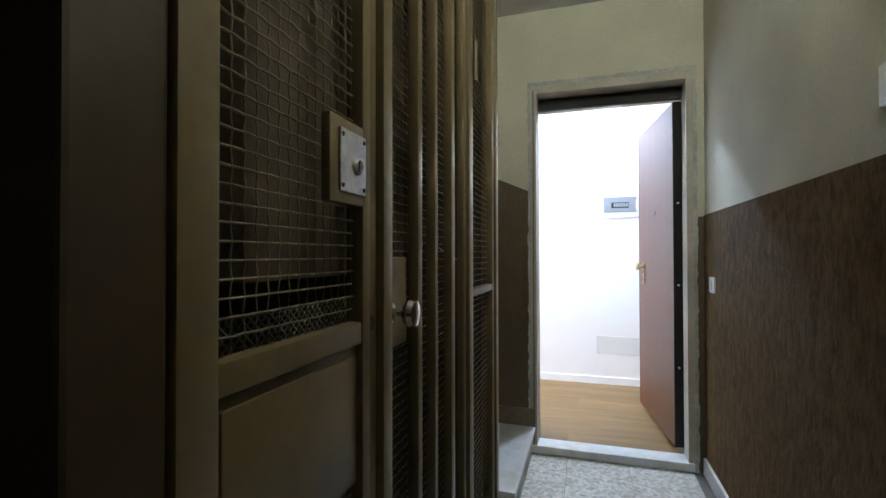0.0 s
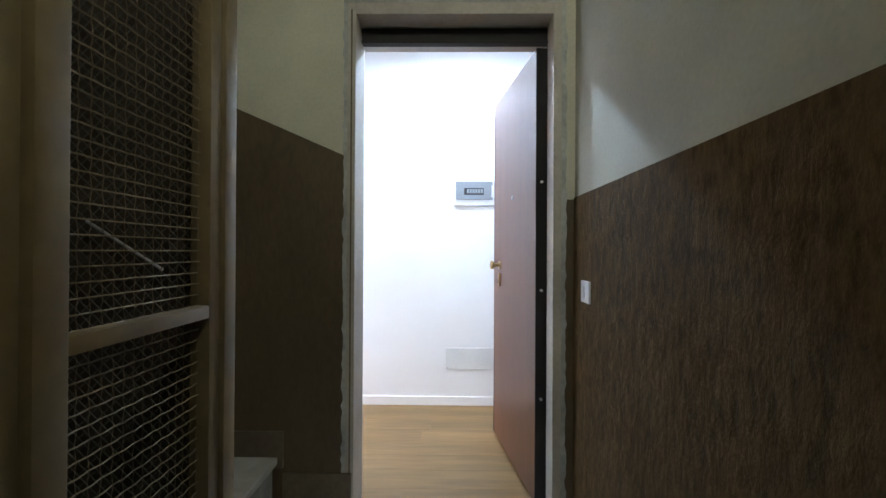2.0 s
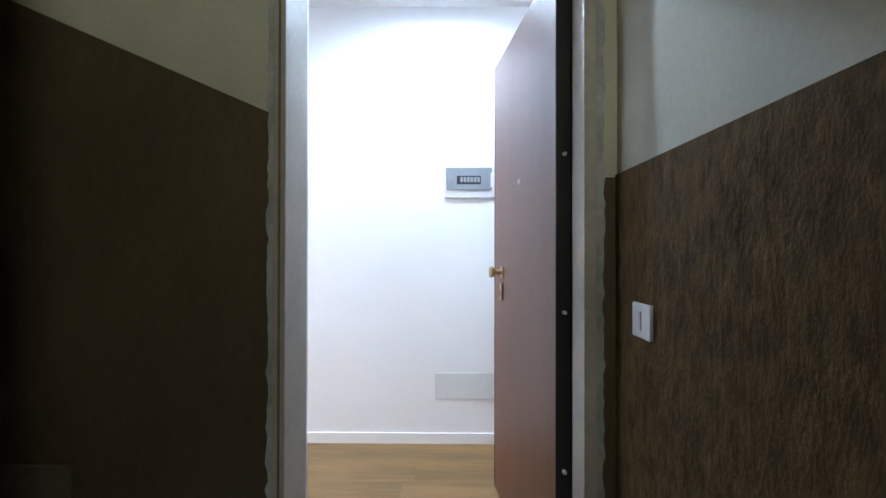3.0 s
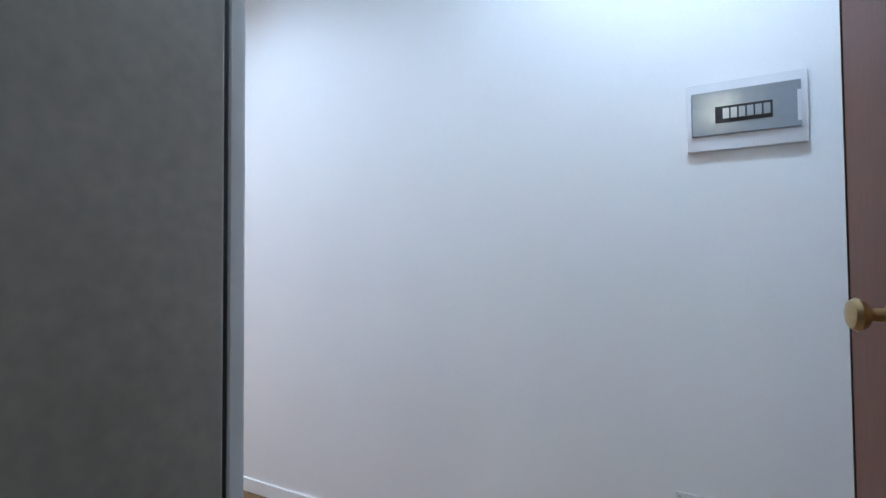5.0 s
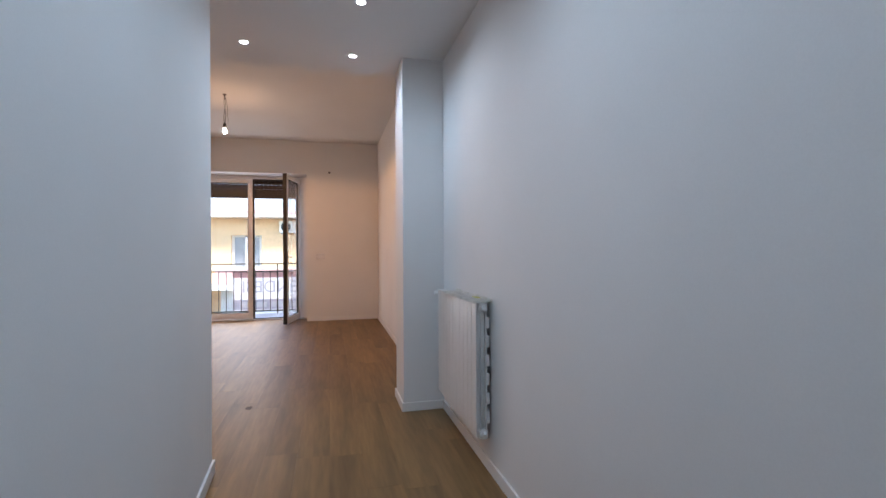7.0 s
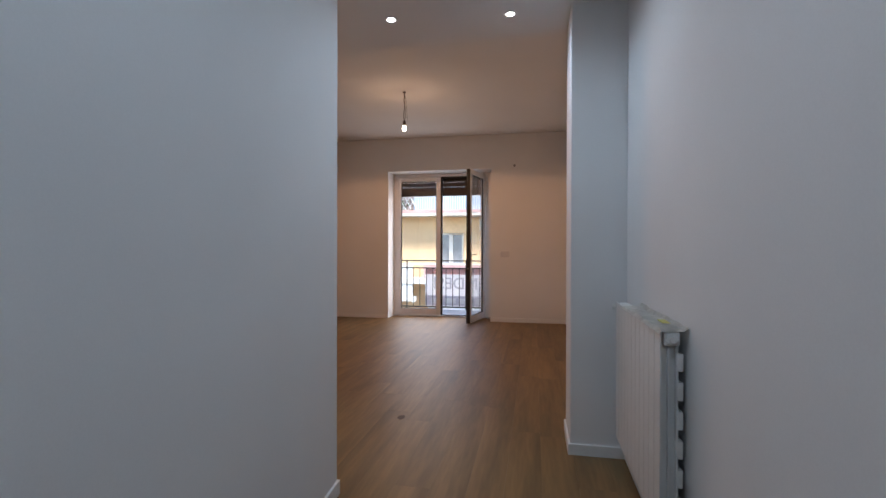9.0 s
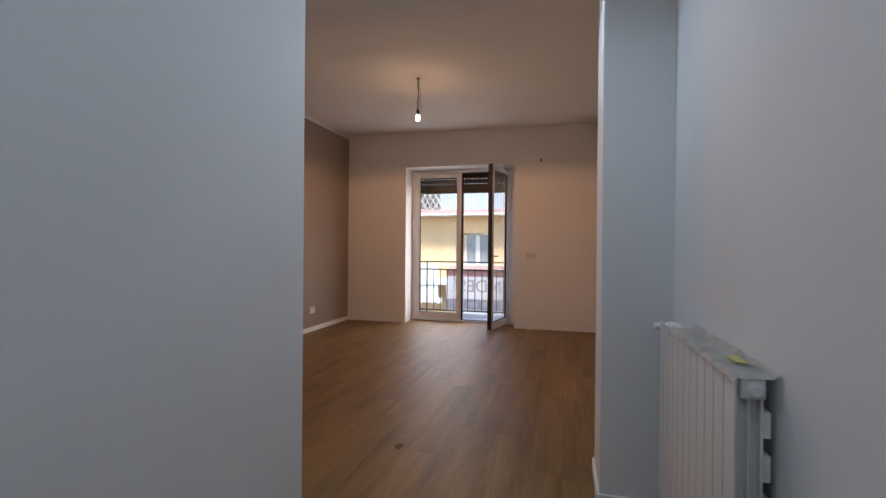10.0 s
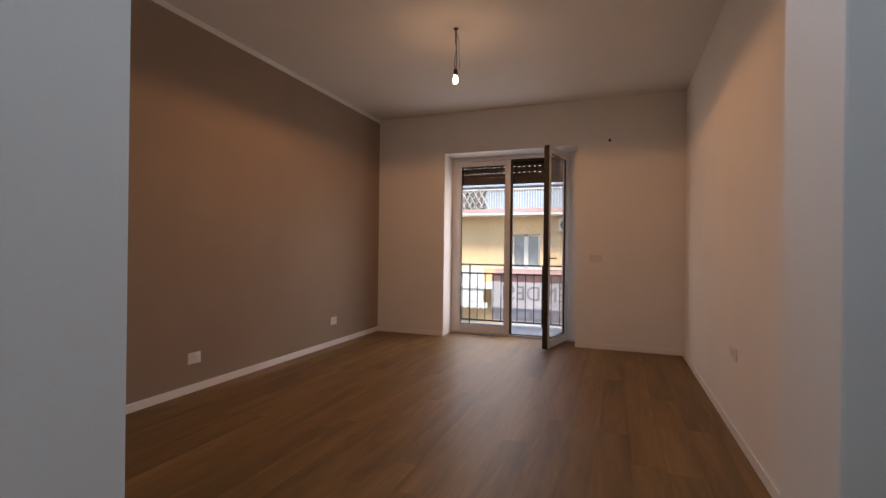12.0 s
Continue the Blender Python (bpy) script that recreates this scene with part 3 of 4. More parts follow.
def fixed_panel():
    g = holder("fixed_lift_screen", (CX, 1.9, LZ), "olive enamelled fixed lift cage panel of wire mesh", "lift cage")
    inv = Matrix.Translation((-CX, -1.9, -LZ))
    made = [bar(1.648, 1.700, LZ, TOPZ, CX - 0.035, CX + 0.008, g), bar(2.045, 2.085, LZ, TOPZ, CX - 0.035, CX + 0.004, g),
            bar(2.090, 2.14, LZ, TOPZ + 0.4, CX - 0.05, CX + 0.012, g, "corner_post"),
            bar(1.70, 2.045, 1.040, 1.066, CX - 0.03, CX + 0.004, g, "rail"), bar(1.70, 2.045, LZ, LZ + 0.07, CX - 0.03, CX + 0.002, g, "rail"),
            bar(1.70, 2.045, TOPZ - 0.06, TOPZ, CX - 0.03, CX + 0.002, g, "rail")]
    hinge = part("hinge", rod((CX + 0.014, 1.712, 1.78), (CX + 0.014, 1.712, 1.92), 0.008), M_CAGE, g, "", True)
    made.append(hinge)
    made.append(net(wire_grid(1.70, 2.045, LZ + 0.07, 1.04, CX - 0.02, 0.0217, 0.0014), M_WIRE, g, "olive woven wire mesh"))
    made.append(net(wire_grid(1.70, 2.045, 1.066, TOPZ - 0.06, CX - 0.02, 0.0217, 0.0014), M_WIRE, g, "olive woven wire mesh"))
    for o in made:
        o.data.transform(inv)
    return g


def cage_body():
    g = holder("lift_cage", (-0.7, 1.2, LZ), "old dark lift cage with posts and inner mesh", "lift cage")
    inv = Matrix.Translation((0.7, -1.2, -LZ))
    made = [part("post", box(CX - 0.10, 0.415, LZ, CX - 0.002, 0.510, TOPZ + 0.5, 0.006), M_POST, g, "dark enamelled post"),
            part("post", box(CX - 0.06, -0.9, LZ, CX, -0.82, TOPZ + 0.5, 0.006), M_CAGE, g),
            part("header", box(CX - 0.06, -0.9, TOPZ + 0.005, CX + 0.01, 2.085, TOPZ + 0.12, 0.006), M_CAGE, g),
            part("back_wall", box(-1.55, -0.9, LZ, -1.45, 2.14, LCEIL - 0.01), M_SHAFT, g, "dark shaft wall"),
            part("end_wall", box(-1.45, -0.9, LZ, CX - 0.06, -0.86, LCEIL - 0.01), M_SHAFT, g, "dark shaft wall"),
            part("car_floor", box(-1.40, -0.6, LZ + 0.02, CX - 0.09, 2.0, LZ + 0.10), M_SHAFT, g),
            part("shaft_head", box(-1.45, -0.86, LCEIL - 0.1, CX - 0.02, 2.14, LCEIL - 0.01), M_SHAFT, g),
            # next two: dark sheets added to imitate the gloom behind the mesh
            part("car_shade_sheet", box(-0.56, 0.62, 1.12, -0.53, 2.0, TOPZ, 0.003), M_SHAFT, g, "dark sheet added for the gloom inside the cage"),
            part("end_shade_sheet", box(-1.45, 2.10, LZ, CX - 0.055, 2.125, LCEIL - 0.1), M_SHAFT, g, "dark sheet added for the gloom behind the end mesh"),
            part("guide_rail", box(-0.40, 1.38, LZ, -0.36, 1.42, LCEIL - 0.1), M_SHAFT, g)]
    made.append(net(diamond_grid(-0.82, 0.413, LZ, TOPZ, CX - 0.16, 0.034, 0.0022), M_WIRE, g, "olive diamond wire mesh"))
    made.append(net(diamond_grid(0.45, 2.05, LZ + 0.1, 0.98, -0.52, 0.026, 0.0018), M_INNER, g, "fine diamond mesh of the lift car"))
    made.append(net(diamond_grid(0.83, 1.5, 0.45, 1.06, -0.44, 0.022, 0.0022), M_CARNET, g, "fine diamond mesh of the lift car"))
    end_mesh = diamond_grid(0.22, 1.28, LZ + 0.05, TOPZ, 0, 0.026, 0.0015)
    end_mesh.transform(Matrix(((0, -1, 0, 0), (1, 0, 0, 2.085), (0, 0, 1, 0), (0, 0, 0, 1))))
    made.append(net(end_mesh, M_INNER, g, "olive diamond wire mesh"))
    # bright rod added to imitate a slanting line of glints
    made.append(part("glint_rod", rod((-0.43, 2.075, 1.235), (-0.27, 2.075, 1.135), 0.003), M_ZINC, g, "thin slanting rod added as a bright glint", True))
    for o in made:
        o.data.transform(inv)
    return g


lock_gate()
knob_gate()
fixed_panel()
cage_body()


# ---- wall plates ----
def plate(name, place, turn, w, h, label, category, keys=1, key=M_PLATE, body=M_PLATE, group=""):
    """A plate in its own x-z plane, its back at y = 0 and its face towards -y."""
    g = holder(name, place, label, category, group, turn=turn)
    part("cover", box(-w / 2, -0.010, -h / 2, w / 2, 0.0, h / 2, 0.004), body, g, "", True)
    kw = w * 0.5 / max(1, keys)
    for k in range(keys):
        cx = (k - (keys - 1) / 2) * (w * 0.62 / keys)
        part("module", box(cx - kw / 2, -0.0125, -h * 0.28, cx + kw / 2, -0.009, h * 0.28, 0.0012), key, g)
    return g


def light_switch():
    g = plate("light_switch", (RX - 0.006, 2.917, 1.023), 90 + 180, 0.102, 0.084, "white plastic light switch on the brown dado", "light switch", 0)
    part("slot", box(-0.005, -0.0125, -0.022, 0.005, -0.0095, 0.022), M_LETTER, g, "narrow dark rocker slot")
    return g


light_switch()
plate("light_switch", (RX, 1.406, 1.562), 270, 0.102, 0.095, "white plastic switch plate high on the plaster", "light switch", 2)
plate("socket_plate", (FAR, 3.66, 1.135), 90, 0.15, 0.095, "white switch plate on the window wall", "switch plate", 3)
for ox in (-5.40, -7.45):
    g = plate("wall_socket", (ox, LEFT + 0.004, 0.285 if ox > -6 else 0.31), 180, 0.125, 0.095, "white wall socket on the taupe wall", "socket", 2, group="sockets on the taupe wall")
plate("wall_socket", (-6.13, RIGHT, 0.545), 0, 0.2, 0.085, "white double socket plate with open box", "socket", 2, M_GREYP)
g = holder("cover_plate", (0.487, BRK, 0.355), "pale grey screwed inspection cover plate", "cover plate")
part("cover", box(-0.19, -0.006, -0.082, 0.19, 0, 0.082, 0.002), M_GREYP, g)
for sx in (-0.178, 0.178):
    for sz in (-0.07, 0.07):
        part("screw", lathe([(0.004, 0), (0.003, 0.002)], 10, Matrix.Translation((sx, -0.006, sz)) @ pose(0, 0, 0, 90)), M_ZINC, g)
whole("wall_hole", lathe([(0.018, 0), (0.018, 0.003)], 16, Matrix.Translation((FAR + 0.0005, 3.812, 2.61)) @ pose(0, 0, 0, 0, 90)), M_BLACK, "small dark cable hole in the wall", "cable hole")


def breaker_box():
    g = holder("breaker_box", (0.508, BRK, 1.633), "white flush breaker box with smoky window", "breaker box")
    part("frame", box(-0.157, -0.018, -0.108, 0.157, 0, 0.108, 0.006), M_PLATE, g, "", True)
    win = part("window", box(-0.143, -0.026, -0.062, 0.140, -0.017, 0.077, 0.004), M_SMOKE, g, "smoky translucent flap")
    part("recess", box(-0.078, -0.0275, -0.026, 0.070, -0.0255, 0.026), M_BLACK, win)
    for k in range(6):
        part("breaker", box(-0.058 + 0.021 * k, -0.031, -0.014, -0.041 + 0.021 * k, -0.027, 0.018, 0.001), M_SMOKE, win)
    part("flap_hinge", box(0.130, -0.03, -0.045, 0.139, -0.025, 0.045), M_PLATE, g)
    return g


breaker_box()


# ---- radiator ----
def radiator():
    n, w = 11, 0.083
    g = holder("radiator", (-2.60, BRK, 0.165), "white aluminium column radiator with dusty film on top", "radiator")
    for k in range(n):
        a = -(k + 1) * w
        bm = box(a + 0.0025, -0.125, 0.012, a + w - 0.0025, -0.119, 0.755, 0.0028)
        add_box(bm, a + 0.030, -0.121, 0.02, a + 0.053, -0.062, 0.74)
        add_box(bm, a + 0.006, -0.095, 0.03, a + w - 0.006, -0.091, 0.73)
        add_box(bm, a + 0.006, -0.068, 0.03, a + w - 0.006, -0.062, 0.73)
        for j in range(6):
            add_box(bm, a + 0.004, -0.064, 0.085 + 0.105 * j, a + w - 0.004, -0.045, 0.150 + 0.105 * j, 0.004)
        add_box(bm, a + 0.001, -0.112, 0.70, a + w - 0.001, -0.055, 0.752, 0.012)
        add_box(bm, a + 0.001, -0.112, 0.0, a + w - 0.001, -0.055, 0.05, 0.012)
        bmesh.ops.translate(bm, verts=bm.verts[:], vec=(0, 0.032, 0.03))
        part("column", bm, M_RAD, g)
    for z in (0.055, 0.757):
        part("end_plug", lathe([(0.021, 0), (0.021, 0.010), (0.015, 0.014), (0.013, 0.020)], 8, Matrix.Translation((0, -0.053, z)) @ pose(0, 0, 0, 0, 90)), M_RAD, g)
    for x in (-0.18, -0.74):
        part("bracket", box(x - 0.012, -0.012, 0.70, x + 0.012, 0, 0.72), M_RAD, g)
    left = -n * w
    part("valve", lathe([(0.010, 0), (0.010, 0.03), (0.016, 0.034), (0.016, 0.066), (0.012, 0.070)], 16, Matrix.Translation((left, -0.053, 0.757)) @ pose(0, 0, 0, 0, -90)), M_CHROME, g, "chrome valve", True)
    part("valve_head", lathe([(0.011, 0), (0.011, 0.02), (0.015, 0.024), (0.015, 0.040), (0.011, 0.044)], 16, Matrix.Translation((left - 0.040, -0.065, 0.752)) @ pose(0, 0, 0, 90)), M_RAD, g, "white ribbed valve head", True)
    part("feed_pipe", rod((left - 0.03, -0.053, 0.06), (left - 0.03, 0.0, 0.06), 0.008), M_CHROME, g, "", True)
    # wrinkled film over the top
    bm = bmesh.new()
    nx, ny = 36, 8
    rows = []
    for i in range(nx + 1):
        row = []
        for j in range(ny + 1):
            x = left + 0.20 + (n * w - 0.18) * i / nx
            y = -0.102 + 0.098 * j / ny
            wob = noise.noise(Vector((x * 14, y * 22, 0.3)))
            row.append(bm.verts.new((x + 0.02 * wob * (i == nx), y, 0.790 + 0.008 * wob + (0.012 if j == ny else 0) - (0.012 if j == 0 else 0))))
        rows.append(row)
    for i in range(nx):
        for j in range(ny):
            bm.faces.new((rows[i][j], rows[i + 1][j], rows[i + 1][j + 1], rows[i][j + 1]))
    bmesh.ops.solidify(bm, geom=bm.faces[:], thickness=0.0012)
    part("dust_film", bm, M_FILM, g, "crumpled dusty protective film")
    part("sticker", box(-0.17, -0.062, 0.799, -0.09, -0.035, 0.802), M_YELLOW, g, "bright yellow sticker")
    return g


radiator()


# ---- lamps ----
def downlight(x, y):
    g = holder("downlight", (x, y, LOW), "round white recessed LED downlight, lit", "downlight", "hall downlights")
    part("trim_ring", lathe([(0.026, -0.001), (0.044, -0.001), (0.044, -0.004), (0.037, -0.007), (0.026, -0.005), (0.026, -0.001)], 28, caps=False), M_PVC, g, "", True)
    part("led_disc", lathe([(0.0255, -0.001), (0.0255, -0.003)], 24), M_LED, g, "glowing LED disc")
    return g


for sx, sy in SPOTS:
    downlight(sx, sy)


def cord(name, points, r, parent, label=""):
    cu = bpy.data.curves.new(name, "CURVE")
    cu.dimensions, cu.bevel_depth, cu.bevel_resolution = "3D", r, 2
    sp = cu.splines.new("BEZIER")
    sp.bezier_points.add(len(points) - 1)
    for b, p in zip(sp.bezier_points, points):
        b.co, b.handle_left_type, b.handle_right_type = p, "AUTO", "AUTO"
    tmp = bpy.data.objects.new(name, cu)
    me = bpy.data.meshes.new_from_object(tmp)
    bpy.data.objects.remove(tmp)
    me.materials.append(M_CORD)
    ob = new(name, me)
    ob.parent = parent
    return tagged(ob, label)


def pendant():
    g = holder("pendant_bulb", (-6.27, 2.58, HIGH), "bare lit bulb hanging on loose wires", "bulb")
    part("ceiling_hook", lathe([(0.022, 0), (0.022, -0.006), (0.008, -0.012), (0.005, -0.04)], 14), M_CORD, g)
    cord("flex", [(0, 0, -0.01), (0.02, 0.012, -0.10), (-0.012, 0, -0.17), (0.004, -0.008, -0.30), (0, 0, -0.37)], 0.0035, g)
    cord("flex", [(0, 0, -0.01), (-0.02, -0.012, -0.09), (0.014, 0.010, -0.18), (0.012, 0.014, -0.30), (0, 0, -0.37)], 0.0035, g)
    cord("earth_wire", [(0, 0, -0.01), (0.010, 0.03, -0.12), (0.02, 0.035, -0.22), (0.02, 0.045, -0.36)], 0.002, g)
    part("bulb_holder", lathe([(0.012, -0.35), (0.019, -0.36), (0.019, -0.405), (0.014, -0.41)], 16), M_CORD, g, "dark bulb holder", True)
    part("bulb", lathe([(0.013, -0.405), (0.017, -0.42), (0.023, -0.435), (0.026, -0.450), (0.023, -0.466), (0.013, -0.476), (0.004, -0.479)], 20), M_BULB, g, "glowing glass bulb", True).visible_shadow = False
    return g


pendant()
# unseen lamp body added round the landing's light
g = holder("added_landing_lamp", (0.66, 0.95, LCEIL - 0.15), "round frosted landing ceiling lamp, added out of view, lit", "ceiling lamp")
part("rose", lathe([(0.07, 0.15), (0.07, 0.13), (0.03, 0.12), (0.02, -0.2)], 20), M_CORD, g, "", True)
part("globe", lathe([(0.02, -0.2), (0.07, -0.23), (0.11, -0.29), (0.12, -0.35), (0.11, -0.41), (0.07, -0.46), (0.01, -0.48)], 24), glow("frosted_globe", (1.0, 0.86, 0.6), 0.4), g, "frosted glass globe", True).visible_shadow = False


# ---- balcony door ----
def sash(g, y0, y1, z0, z1, x, fw=0.075, dark=False):
    """One glazed leaf in the y-z plane: four rails, a dark bead and its pane."""
    t = 0.03
    part("rail", box(x - t, y0, z0, x + t, y0 + fw, z1, 0.004), M_PVC, g, "", True)
    part("rail", box(x - t, y1 - fw, z0, x + t, y1, z1, 0.004), M_PVC, g, "", True)
    part("rail", box(x - t, y0 + fw, z0, x + t, y1 - fw, z0 + fw + 0.03, 0.004), M_PVC, g, "", True)
    part("rail", box(x - t, y0 + fw, z1 - fw, x + t, y1 - fw, z1, 0.004), M_PVC, g, "", True)
    a, b, c, d = y0 + fw, y1 - fw, z0 + fw + 0.03, z1 - fw
    bm = box(x - 0.012, a, c, x + 0.012, a + 0.008, d)
    add_box(bm, x - 0.012, b - 0.008, c, x + 0.012, b, d)
    add_box(bm, x - 0.012, a + 0.008, c, x + 0.012, b - 0.008, c + 0.008)
    add_box(bm, x - 0.012, a + 0.008, d - 0.008, x + 0.012, b - 0.008, d)
    part("glazing_bead", bm, M_SEAL, g, "dark rubber glazing bead")
    pane = part("pane", box(x - 0.004, a + 0.004, c + 0.004, x + 0.004, b - 0.004, d - 0.004), M_GLASS, g, "clear glass pane")
    pane.visible_shadow = False


FX = -9.0
win = holder("window_1", (0, 0, 0), "white balcony door with one leaf open", "balcony door", kind="structure")
MID = 2.485
part("frame", box(FX - 0.05, WY0, -0.01, FX + 0.035, WY0 + 0.055, WTOP, 0.003), M_PVC, win)
part("frame", box(FX - 0.05, WY1 - 0.15, -0.01, FX + 0.035, WY1, WTOP, 0.003), M_PVC, win)
part("frame", box(FX - 0.05, WY0 + 0.055, WTOP - 0.055, FX + 0.035, WY1 - 0.15, WTOP, 0.003), M_PVC, win)
part("sill", box(FX - 0.06, WY0, -0.03, FX + 0.05, WY1, 0.022, 0.003), M_MARBLE, win)
part("window_reveal_floor", box(FX + 0.05, WY0, -0.03, FAR, WY1, 0.0), M_OAK, win)
sash(win, WY0 + 0.058, MID, 0.03, WTOP - 0.06, FX + 0.01)
bm = box(FX - 0.02, MID + 0.002, 0.03, FX + 0.03, MID + 0.030, WTOP - 0.06)
part("seal", bm, M_SEAL, win, "dark rubber seal")
bm = box(FX - 0.02, WY1 - 0.163, 0.03, FX + 0.037, WY1 - 0.151, WTOP - 0.06)
add_box(bm, FX - 0.02, MID + 0.02, WTOP - 0.085, FX + 0.02, WY1 - 0.163, WTOP - 0.056)
add_box(bm, FX - 0.02, MID + 0.02, 0.022, FX + 0.02, WY1 - 0.163, 0.034)
part("seal", bm, M_SEAL, win, "dark rubber seal")
# reveal floor and the open leaf, turned about its hinge
leaf = holder("balcony_door_leaf", (FX + 0.075, WY1 - 0.155, 0.0), "open white balcony door leaf with glass", "door", turn=77)
HW = WY1 - 0.155 - MID - 0.04
sash(leaf, -HW, 0.0, 0.02, 2.51, 0.0)
part("edge_seal", box(-0.032, -HW - 0.006, 0.02, 0.032, -HW - 0.001, 2.51), M_SEAL, leaf, "dark leaf edge")
hb = part("handle_base", box(0.030, -HW + 0.022, 1.02, 0.040, -HW + 0.050, 1.17, 0.003), M_ZINC, leaf, "grey metal handle")
bm = rod((0.04, -HW + 0.036, 1.13), (0.075, -HW + 0.036, 1.13), 0.008)
add_rod(bm, (0.073, -HW + 0.036, 1.13), (0.073, -HW + 0.16, 1.13), 0.009)
part("handle", bm, M_ZINC, leaf, "grey metal lever", True)
for z in (0.25, 1.25, 2.3):
    part("hinge", rod((0.0, 0.012, z - 0.04), (0.0, 0.012, z + 0.04), 0.009), M_PVC, leaf, "", True)

# rolling shutter, let down a hand's breadth, light in its slots
shut = holder("roller_shutter", (FX - 0.10, (WY0 + WY1) / 2, 2.18), "dark brown roller shutter partly let down", "shutter")
SW = (WY1 - WY0) / 2 - 0.01
for k in range(11):
    z = 0.001 + 0.042 * k
    if k in (3, 5, 7):
        bm = box(-0.006, -SW, z, 0.006, SW, z + 0.034, 0.002)
        for j in range(24):
            y = -SW + 2 * SW * j / 24
            add_box(bm, -0.003, y, z + 0.034, 0.003, y + 0.047, z + 0.0415)
    else:
        bm = box(-0.006, -SW, z, 0.006, SW, z + 0.0415, 0.002)
    part("slat", bm, M_SHUT, shut)
structure("shutter_box", box(FX - 0.35, WY0 - 0.2, WTOP + 0.02, FX - 0.06, WY1 + 0.2, 2.95), M_SLAB, "concrete shutter box over the balcony door", "shutter box")

# ---- balcony ----
BX = -10.15
structure("balcony_slab", box(BX - 0.1, -1.2, -0.22, FAR - 0.45, 5.6, -0.04), M_SLAB, "pale concrete balcony slab", "balcony")
rail = holder("balcony_railing", (BX, 2.4, -0.04), "dark iron balcony railing with thin bars", "railing")
for z in (1.01, 0.86, 0.06):
    part("rail", box(-0.018, -3.4, z - 0.012, 0.018, 3.0, z + 0.012, 0.003), M_IRON, rail)
for k in range(46):
    y = -3.35 + 0.138 * k
    tall = k % 9 == 0
    part("post" if tall else "bar", rod((0, y, 0.0 if tall else 0.06), (0, y, 1.0 if tall else 0.86), 0.013 if tall else 0.0075, 8), M_IRON, rail)
ban = holder("sale_banner", (BX - 0.03, 2.9, 0.45), "thin white sale banner seen from behind", "banner")
part("cloth", box(-0.002, -0.98, -0.42, 0.002, 0.75, 0.36), M_BANNER, ban)
part("band", box(-0.0025, -0.98, 0.24, 0.003, 0.75, 0.36), M_PINK, ban, "dull red upper band")
fc = bpy.data.curves.new("letters", "FONT")
fc.body, fc.size, fc.align_x, fc.extrude = "VENDESI", 0.34, "CENTER", 0.001
tmp = bpy.data.objects.new("letters", fc)
me = bpy.data.meshes.new_from_object(tmp)
bpy.data.objects.remove(tmp)
me.materials.append(M_LETTER)
let = new("lettering", me)
let.parent = ban
# read from the street, so mirrored from the room
let.matrix_local = Matrix(((0, 0, -1, 0.004), (-1, 0, 0, -0.16), (0, 1, 0, -0.06), (0, 0, 0, 1)))
part("lower_band", box(-0.0026, -0.98, -0.40, 0.0034, 0.75, -0.20), M_LAV, ban, "pale lavender lower band")
for k, (a, b) in enumerate(((-0.85, -0.62), (-0.56, -0.34), (-0.28, -0.02), (0.05, 0.28), (0.34, 0.60))):
    part("number_bar", box(0.0036, a, -0.36, 0.005, b, -0.25), M_SHEET, ban)

# ---- street and the building opposite ----
structure("ground", box(-400, -400, -9.2, 400, 400, -9.0), M_ROAD, "asphalt street far below", "ground")
structure("own_facade_below", box(FAR - 0.45, -6, -9.0, FAR - 0.40, 10, -0.22), M_FACADE, "yellow house wall below the balcony", "facade")
HX = -24.0
house = holder("apartment_building", (HX, 0, -9.0), "yellow rendered apartment building with balconies opposite", "building")
inv = Matrix.Translation((-HX, 0, 9.0))


def h(name, bm, material, parent=house, label=""):
    o = part(name, bm, material, parent, label)
    o.data.transform(inv)
    return o


WINDOWS = [(-0.75, 0.62), (-7.6, -6.2), (6.4, 7.8)]
segs = [-16.0] + [v for w in sorted(WINDOWS) for v in w] + [16.0]
bm = bmesh.new()
for a, b in zip(segs[0::2], segs[1::2]):
    add_box(bm, HX - 0.4, a, -0.30, HX, b, 2.79)
for a, b in WINDOWS:
    add_box(bm, HX - 0.4, a, -0.30, HX, b, 0.35)
    add_box(bm, HX - 0.4, a, 1.97, HX, b, 2.79)
h("wall", bm, M_FACADE, label="yellow ochre rendered wall")
h("wall", box(HX - 0.4, -16, -9, HX, 16, -0.55), M_FACADE)
h("wall", box(HX - 0.4, -16, 3.06, HX, 16, 6.6), M_UPPER, label="pale pink rendered upper wall")
h("roof", box(HX - 8, -16.4, 6.6, HX + 0.5, 16.4, 6.9), M_CORN)
h("back", box(HX - 8, -16, -9, HX - 0.7, 16, 6.6), M_UPPER)
for a, b in WINDOWS:
    w = h("window", box(HX - 0.35, a, 0.35, HX - 0.31, b, 1.97), M_PANE2, label="curtained window")
    bm = box(HX - 0.30, a, 0.35, HX - 0.2, a + 0.12, 1.97)
    add_box(bm, HX - 0.30, b - 0.12, 0.35, HX - 0.2, b, 1.97)
    add_box(bm, HX - 0.30, (a + b) / 2 - 0.1, 0.35, HX - 0.2, (a + b) / 2 + 0.1, 1.97)
    add_box(bm, HX - 0.30, a + 0.09, 1.88, HX - 0.2, b - 0.09, 1.97)
    add_box(bm, HX - 0.30, a + 0.09, 0.35, HX - 0.2, b - 0.09, 0.44)
    h("window_frame", bm, M_CORN, w)
    h("sill", box(HX - 0.3, a - 0.1, 0.29, HX + 0.08, b + 0.1, 0.35), M_CORN, w)
